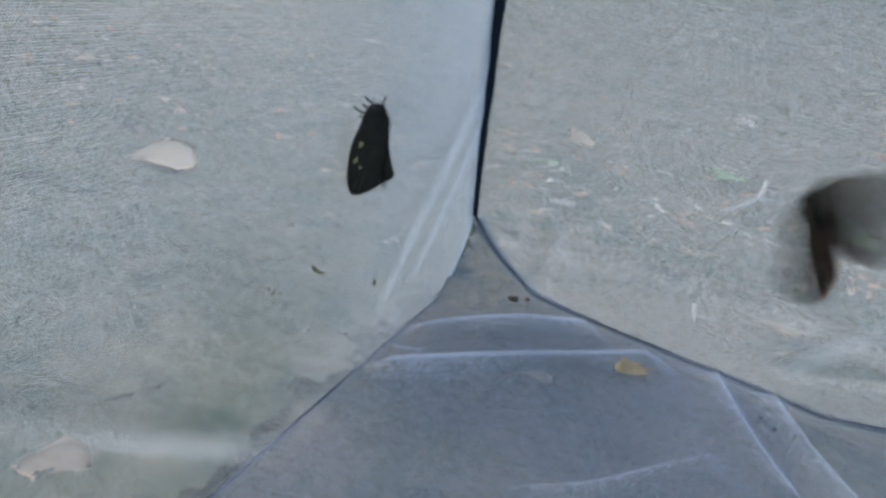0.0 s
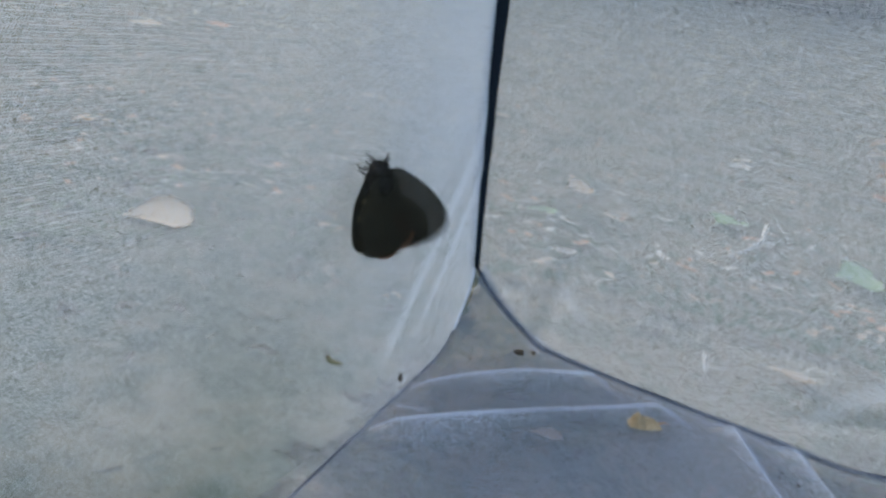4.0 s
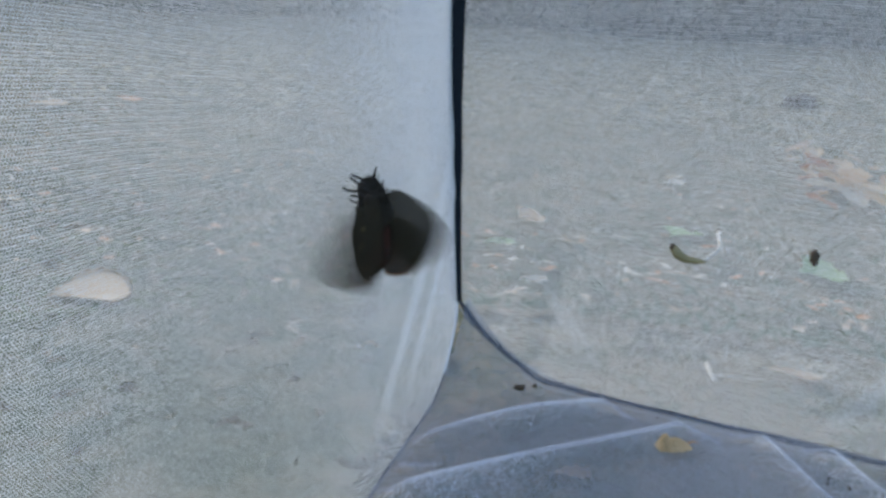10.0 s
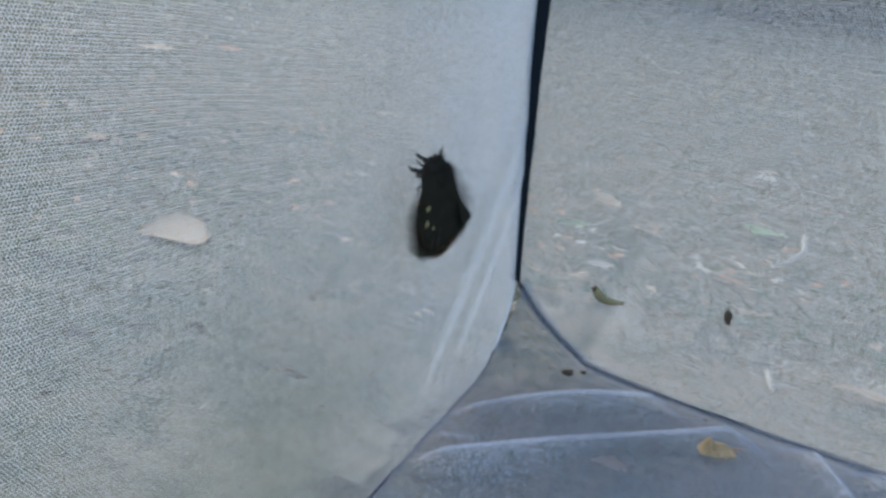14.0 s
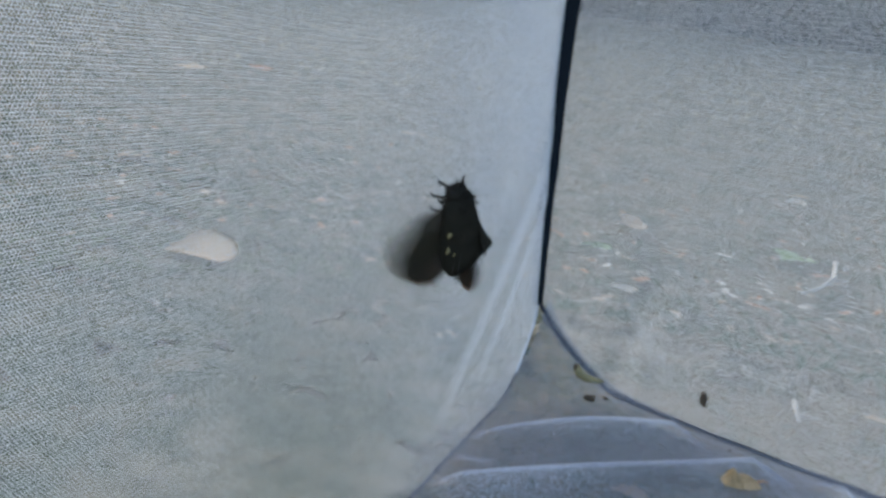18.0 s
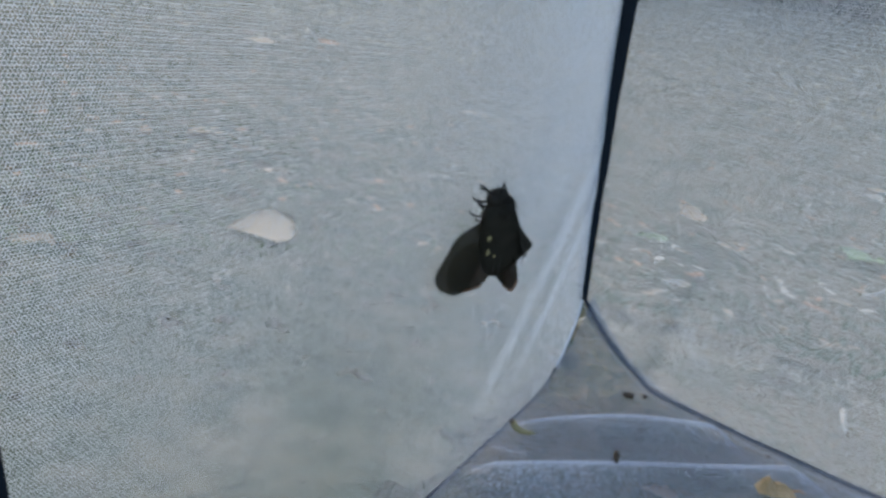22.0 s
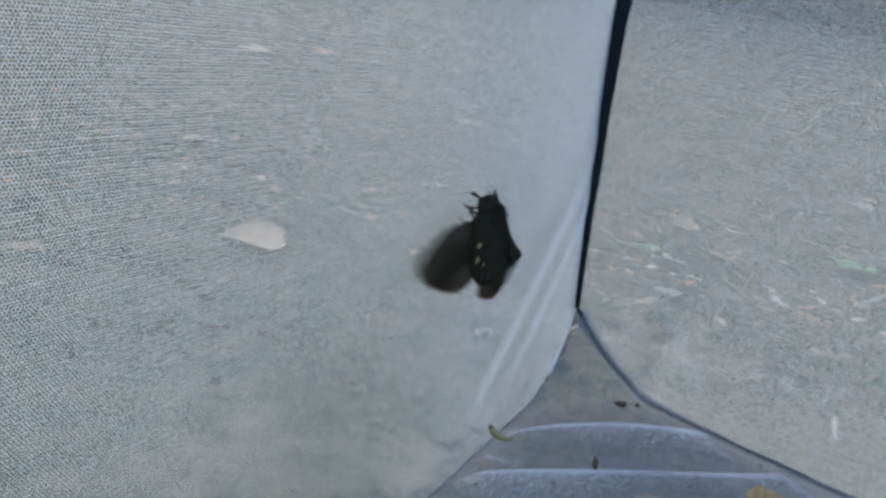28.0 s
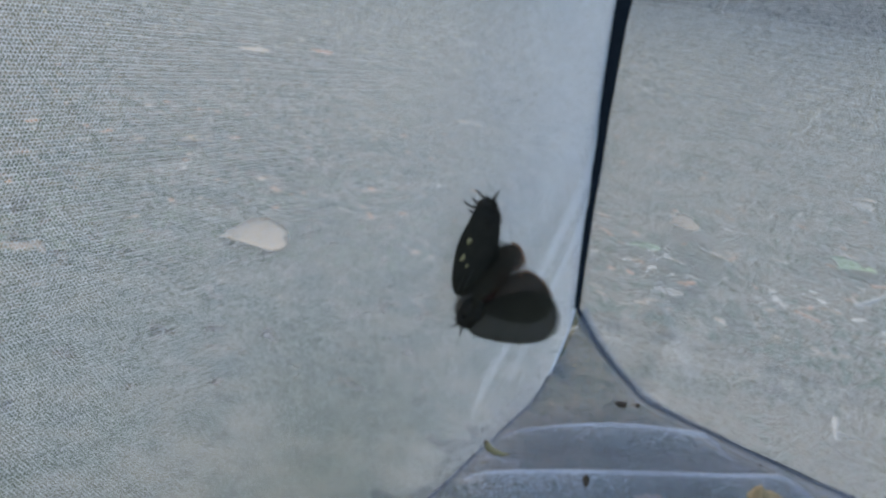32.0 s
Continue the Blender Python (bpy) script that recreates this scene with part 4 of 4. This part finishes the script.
def twig(pts, r, mat, label, z=0.004, name="twig"):
    bm = bmesh.new()
    base = Vector((*pts[0], 0))
    tube(bm, [Vector((*p, 0)) - base + Vector((0, 0, z + 0.001 * k)) for k, p in enumerate(pts)], [r * f for f in np.linspace(1, 0.55, len(pts))], 7)
    if len(pts) > 2:
        p = Vector((*pts[1], 0)) - base
        tube(bm, [p + Vector((0, 0, z)), p + Vector((0.008, -0.006, z + 0.002))], [r * 0.6, r * 0.3], 6)
    root = tagged(new(name), label, "twig", "twigs on the soil")
    root.matrix_basis = pose(*base)
    part("wood", bm, mat, root)


def clod(x, y, size):
    """A dark lump on the soil, rough and flattened."""
    bm = bmesh.new()
    for v in bmesh.ops.create_icosphere(bm, subdivisions=3, radius=1)["verts"]:
        v.co = Vector((v.co.x * size, v.co.y * size * 0.8, v.co.z * size * 0.55)) * (1 + 0.35 * noise.noise(v.co * 2.1) + 0.12 * noise.noise(v.co * 6))
    me = bpy.data.meshes.new("clod")
    bm.to_mesh(me)
    bm.free()
    me.materials.append(M_CRUMB)
    ob = new("clod", me)
    ob.matrix_basis = pose(x, y, float(bank(x, y)) + size * 0.25)
    tagged(ob, "dark rough lump on the soil", "clod")


clod(1.48, 2.20, 0.055)

for pts, r, label in TWIGS:
    twig(pts, r, M_TWIG, label)

# ---- on the cage floor ----


def on_floor(a, b):
    return Vector(floor_place(np.array([a]), np.array([b]))[0])


def floor_leaf():
    """A small crumpled leaf: one folded blade with a raised flap."""
    root = tagged(new("crumpled_leaf"), "small crumpled ochre leaf lying on the net floor", "leaf")
    root.matrix_basis = Matrix.Translation(on_floor(*FLOOR_LEAF)) @ pose(0, 0, 0.0008, 0, 0, FLOOR_LEAF_TURN)
    bm = bmesh.new()
    cols, rows_ = 10, 6
    grid = []
    for i in range(cols + 1):
        f = i / cols
        row = []
        for j in range(rows_ + 1):
            g = j / rows_ * 2 - 1
            w = 0.0036 * (0.30 + 0.70 * math.sin(math.pi * (0.14 + 0.72 * f))) * (1 + 0.2 * noise.noise((f * 4, g, 2)))
            crest = 0.0050 * math.exp(-((f - 0.28) / 0.15) ** 2) + 0.0026 * math.exp(-((f - 0.68) / 0.26) ** 2)
            h = crest * (1 - abs(g - 0.45) / 1.45) + 0.0012 * abs(noise.noise((f * 5.5, g * 2.6, 8)))
            row.append(bm.verts.new(((f - 0.5) * 0.0130, g * w, h)))
        grid.append(row)
    for a, b in zip(grid, grid[1:]):
        for j in range(rows_):
            bm.faces.new((a[j], b[j], b[j + 1], a[j + 1]))
    bmesh.ops.solidify(bm, geom=bm.faces[:], thickness=0.00025)
    part("blade", bm, M_LEAF_OCHRE, root, smooth=False)
    bm = bmesh.new()
    tube(bm, [(0.006, 0, 0.0012), (0.0085, 0.0006, 0.0014), (0.0105, 0.0002, 0.0008)], [0.0004, 0.0003, 0.00015], 6)
    part("stalk", bm, M_LEAF_RUST, root, "brown stalk")


floor_leaf()


def crumb(a, b, size, k):
    bm = bmesh.new()
    r = bmesh.ops.create_icosphere(bm, subdivisions=2, radius=1)
    for v in r["verts"]:
        v.co = Vector((v.co.x * size * 1.5, v.co.y * size * 0.8, v.co.z * size * 0.7)) * (1 + 0.55 * noise.noise(v.co * 1.7 + Vector((k, 0, 0))))
    me = bpy.data.meshes.new("crumb")
    bm.to_mesh(me)
    bm.free()
    me.materials.append(M_CRUMB)
    ob = new("crumb", me)
    ob.matrix_basis = Matrix.Translation(on_floor(a, b)) @ pose(0, 0, size * 0.5, 0, 0, k * 50)
    tagged(ob, "tiny dark brown crumb lying on the net floor", "crumb", "crumbs on the net floor")


for k, (a, b, size) in enumerate(CRUMBS):
    crumb(a, b, size, k)

# ---- moths ----


def outline(points, n=4):
    """A closed outline smoothed through its corner points."""
    pts, m = [], len(points)
    for i in range(m):
        p0, p1, p2, p3 = (Vector(points[(i + k) % m]) for k in (-1, 0, 1, 2))
        for s in range(n):
            t = s / n
            pts.append(0.5 * (2 * p1 + (p2 - p0) * t + (2 * p0 - 5 * p1 + 4 * p2 - p3) * t * t + (3 * p1 - p0 - 3 * p2 + p3) * t ** 3))
    return pts


FORE = [(0.0004, 0.0040), (0.0050, 0.0045), (0.0100, 0.0040), (0.0150, 0.0029), (0.0192, 0.0014), (0.0222, -0.0010), (0.0226, -0.0032), (0.0198, -0.0062), (0.0162, -0.0090), (0.0136, -0.0114), (0.0100, -0.0086), (0.0055, -0.0052), (0.0012, -0.0020)]
HIND = [(0, 0.0018), (0.007, 0.0030), (0.0138, 0.0016), (0.0176, -0.0030), (0.0172, -0.0084), (0.0128, -0.0130), (0.0070, -0.0138), (0.0020, -0.0088), (0, -0.0022)]


FORE_BROAD = [(0, 0.0028), (0.006, 0.0046), (0.013, 0.0050), (0.0196, 0.0036), (0.0232, 0.0004), (0.0234, -0.0042), (0.0200, -0.0092), (0.0130, -0.0092), (0.0060, -0.0064), (-0.0006, -0.0028)]


def wing_mesh(pts, side, camber, grow=1.0):
    """A thin cambered wing from its outline; side -1 mirrors it."""
    bm = bmesh.new()
    mid = sum((Vector(p) for p in pts), Vector((0, 0))) / len(pts)
    loops = []
    for f in (1.0, 0.72, 0.4):
        loops.append([bm.verts.new((side * (mid.x + (p.x - mid.x) * f * grow), mid.y + (p.y - mid.y) * f * grow, camber * (1 - f * f) + 0.0006 * math.sin(p.x * 420) * f)) for p in pts])
    hub = bm.verts.new((side * mid.x, mid.y, camber))
    n = len(pts)
    for a, b in zip(loops, loops[1:]):
        for k in range(n):
            bm.faces.new((a[k], a[(k + 1) % n], b[(k + 1) % n], b[k]))
    for k in range(n):
        bm.faces.new((loops[-1][k], loops[-1][(k + 1) % n], hub))
    bmesh.ops.recalc_face_normals(bm, faces=bm.faces[:])
    bmesh.ops.solidify(bm, geom=bm.faces[:], thickness=0.00012)
    return bm


def rim_mesh(pts, side, first, last, wide):
    """A narrow fringe along part of a wing's outer edge."""
    bm = bmesh.new()
    mid = sum((Vector(p) for p in pts), Vector((0, 0))) / len(pts)
    row = []
    for p in pts[first:last]:
        d = (p - mid).normalized()
        z = 0.0006 * math.sin(p.x * 420)
        row.append([bm.verts.new((side * q.x, q.y, z + dz)) for q, dz in ((p - d * wide, 0.00018), (p + d * wide * 0.6, 0.0001), (p + d * wide * 0.6, -0.0002), (p - d * wide, -0.00028))])
    for a, b in zip(row, row[1:]):
        for k in range(4):
            bm.faces.new((a[k], b[k], b[(k + 1) % 4], a[(k + 1) % 4]))
    return bm


def wing(kind, side, moth, spots):
    fore = kind == "forewing"
    pts = outline((FORE if spots else FORE_BROAD) if fore else HIND)
    ob = part(kind, wing_mesh(pts, side, 0.0009 if fore else 0.0006), (M_WING if spots else M_WING_THIN) if fore else M_HINDWING, moth, "black forewing with small cream spots" if fore else "dusky orange-brown hindwing")
    if fore:
        for cx, cy, sx, sy in ((0.0088, 0.0022, 0.0008, 0.0006), (0.0134, 0.0016, 0.0010, 0.0005), (0.0147, -0.0004, 0.0005, 0.0003))[:spots if side < 0 else 0]:
            bm = bmesh.new()
            ring = [bm.verts.new((side * (cx + sx * math.cos(t) * (1 + 0.35 * math.sin(3 * t + cx * 900))), cy + sy * math.sin(t), 0.0011)) for t in (k * math.pi / 6 for k in range(12))]
            ext = bmesh.ops.extrude_face_region(bm, geom=[bm.faces.new(ring)])
            bmesh.ops.translate(bm, vec=(0, 0, 0.00008), verts=[v for v in ext["geom"] if isinstance(v, bmesh.types.BMVert)])
            part("spot", bm, M_SPOT, ob, "cream-yellow wing spot")
        bm = bmesh.new()
        for k in range(6 if spots else 0):
            y0 = -0.0005 - k * 0.0016
            tube(bm, [(side * 0.0150, y0 - 0.0004, 0.00075), (side * 0.0185, y0 - 0.0008, 0.00055), (side * (0.0222 - 0.0006 * k), y0 - 0.0012, 0.0002)], 0.00012, 5)
        if spots:
            part("veins", bm, M_VEIN, ob)
        else:
            bm.free()
    elif spots < 2:
        part("fringe", rim_mesh(pts, side, 14, 25, 0.0004), M_FRINGE, ob, "orange hindwing edge")
    return ob


HINGE = {"forewing": (0.0015, 0.0034, 0.0028), "hindwing": (0.0016, -0.0026, 0.0018)}


def wing_pose(kind, side, sweep, roof):
    x, y, z = HINGE[kind]
    return pose(side * x, y, z) @ pose(0, 0, 0, 0, side * roof, 0) @ pose(0, 0, 0, 0, 0, -side * sweep)


def moth(label, fur, rest, spots):
    """A tiger moth, head along +y, back along +z."""
    root = tagged(new("moth"), label, "moth", "moths in the cage")
    bm = bmesh.new()
    ball(bm, (0, 0.0008, 0.0008), (0.0034, 0.0040, 0.0034), 16, 10, 0.15)
    part("thorax", bm, M_FUR, root)
    bm = bmesh.new()
    ball(bm, (0, 0.0041, 0.0006), (0.0028, 0.0021, 0.0026), 14, 10, 0.1)
    head = part("head", bm, M_FUR, root)
    for s in (-1, 1):
        bm = bmesh.new()
        ball(bm, (s * 0.0015, 0.0051, 0.0006), (0.0007, 0.0008, 0.0008), 10, 8)
        part("eye", bm, M_CHITIN, head, "glossy black eye")
        bm = bmesh.new()
        tube(bm, [(s * 0.0006, 0.0056, 0.0010 + 0.0008 * s), (s * 0.0010, 0.0068, 0.0008 + 0.0014 * s), (s * 0.0014, 0.0076, 0.0004 + 0.0020 * s), (s * 0.0017, 0.0083, 0.0002 + 0.0026 * s)], [0.00032, 0.00030, 0.00026, 0.00018], 6)
        part("antenna", bm, M_CHITIN, head)
    bm = bmesh.new()
    tube(bm, [(0, -0.0020, 0.0006), (0, -0.0045, 0.0006), (0, -0.0080, 0.0004), (0, -0.0115, 0.0001), (0, -0.0140, -0.0002), (0, -0.0152, -0.0003)], [0.0021, 0.0024, 0.0022, 0.0018, 0.0011, 0.0004], 12)
    abdomen = part("abdomen", bm, fur, root)
    bm = bmesh.new()
    for y in (-0.0050, -0.0072, -0.0094, -0.0116):
        r = 0.0023 - (abs(y) - 0.005) * 0.11
        tube(bm, [(0, y + 0.0002, 0.0005), (0, y - 0.0002, 0.0005)], r + 0.00012, 12)
    part("segment_bands", bm, M_CHITIN, abdomen)
    bm = bmesh.new()
    rs = random.Random(4)
    for k in range(240):
        th, ph = rs.uniform(0, 2 * math.pi), rs.uniform(-0.2, 1.3)
        d = Vector((math.cos(th) * math.cos(ph), math.sin(th) * math.cos(ph), math.sin(ph)))
        p = Vector((d.x * 0.0025, 0.0018 + d.y * 0.0042, 0.0008 + d.z * 0.0026))
        tip = p + d * rs.uniform(0.0009, 0.0022) + Vector((rs.uniform(-0.3, 0.3), rs.uniform(-0.6, 0.2), 0.1)) * 0.001
        side = d.orthogonal().normalized() * 0.00012
        bm.faces.new([bm.verts.new(v) for v in (p - side, p + side, tip)])
    part("fur_tuft", bm, M_FUR, root, "shaggy fur on the thorax")
    for s in (-1, 1):
        for y, reach, fwd, down in ((0.0040, 0.0012, 0.0012, 0.0044), (0.0026, 0.0010, 0.0004, 0.0028), (0.0002, 0.0008, -0.0020, 0.0026)):
            bm = bmesh.new()
            x0, x1 = s * 0.0012, s * (0.0012 + reach)
            tube(bm, [(x0, y, -0.0010), ((x0 + x1) / 2, y - 0.0003, -0.0010 - down * 0.4), (x1, y + fwd * 0.4, -0.0010 - down * 0.75), (x1 * 0.9, y + fwd, -0.0010 - down * 0.9)], [0.00036, 0.00032, 0.00028, 0.00018], 6)
            part("leg", bm, M_CHITIN, root)
    wings = {}
    for kind in ("hindwing", "forewing"):
        for s in (-1, 1):
            w = wing(kind, s, root, spots)
            w.matrix_basis = wing_pose(kind, s, *rest[kind]) @ Matrix.Diagonal(((0.6, 0.3, 1, 1) if spots else (0.96, 0.86, 1, 1)) if kind == "hindwing" else (1, 1, 1, 1))
            wings[kind, s] = w
    return root, wings


REST = {"forewing": (65, 42), "hindwing": (74, 50)}
moth_a, wings_a = moth("resting black moth with cream spots clinging to the net wall", M_FUR, REST, 3)
moth_b, wings_b = moth("fluttering dark moth with dusky body and orange-edged hindwings", M_RED_FUR, REST, 0)
moth_a.scale = (1.08, 1.08, 1.08)

# ---- scraps in the air before the net ----


def scrap(kind):
    root = tagged(new(kind), *{"stem_scrap": ("small bent yellow-green stem scrap", "plant scrap"), "seed_scrap": ("tiny brown seed husk", "seed")}[kind])
    bm = bmesh.new()
    if kind == "stem_scrap":
        tube(bm, [(-0.00053, 0.00034, 0), (-0.00038, 0.00005, 0.00005), (-0.0001, -0.00014, 0), (0.00034, -0.00024, 0), (0.00067, -0.00024, 0)], [0.00016, 0.00019, 0.00017, 0.00012, 0.00004], 8)
        part("stem", bm, M_STEM, root)
        bm = bmesh.new()
        ball(bm, (-0.00053, 0.0003, 0.00005), (0.00014, 0.00019, 0.00014), 8, 6, 0.3)
        part("bud", bm, M_CRUMB, root, "brown bud")
    else:
        tube(bm, [(0, 0.00028, 0), (0.00005, 0.0001, 0), (0, -0.00014, 0), (0.00005, -0.00033, 0)], [0.00005, 0.00016, 0.00015, 0.00006], 8)
        part("husk", bm, M_CRUMB, root)
    root.scale = (0.92, 0.92, 0.92)
    return root


stem_scrap = scrap("stem_scrap")
seed_scrap = scrap("seed_scrap")


def motions():
    walk(moth_a, [(t, pose(*p)) for t, *p in MOTH_A])
    walk(moth_b, [(t, pose(*p) @ pose(0, -0.0042 if 2.7 < t < 12.6 else 0, 0)) for t, *p in MOTH_B])
    walk(stem_scrap, [(t, pose(*p)) for t, *p in STEM])
    walk(seed_scrap, [(t, pose(*p)) for t, *p in SEED])
    # wings of the second moth: each row holds sweep and roof of the left and of the right pair; beats between
    rows = {k: [] for k in wings_b}
    for i in range(int(32 * FPS) + 1):
        t = i / FPS
        a, b = WINGS_B[0], WINGS_B[0]
        for row in WINGS_B:
            if row[0] <= t + 1e-6:
                a = row
        b = next((row for row in WINGS_B if row[0] > t + 1e-6), a)
        f = 0 if b[0] == a[0] else (t - a[0]) / (b[0] - a[0])
        f = f * f * (3 - 2 * f)
        ls, lr, rsw, rr, beat = (p + (q - p) * f for p, q in zip(a[1:], b[1:]))
        flap = beat * (0, 1, 0, -1)[i % 4]
        for s, sw, ro in ((-1, ls, lr), (1, rsw, rr)):
            rows["forewing", s].append((t, wing_pose("forewing", s, sw, ro + flap)))
            rows["hindwing", s].append((t, wing_pose("hindwing", s, min(sw - 4 - 13 * min(1, max(0, (62 - sw) / 40)), 72), ro + flap * 0.9 + 3)))
    for k, r in rows.items():
        walk(wings_b[k], r)


motions()
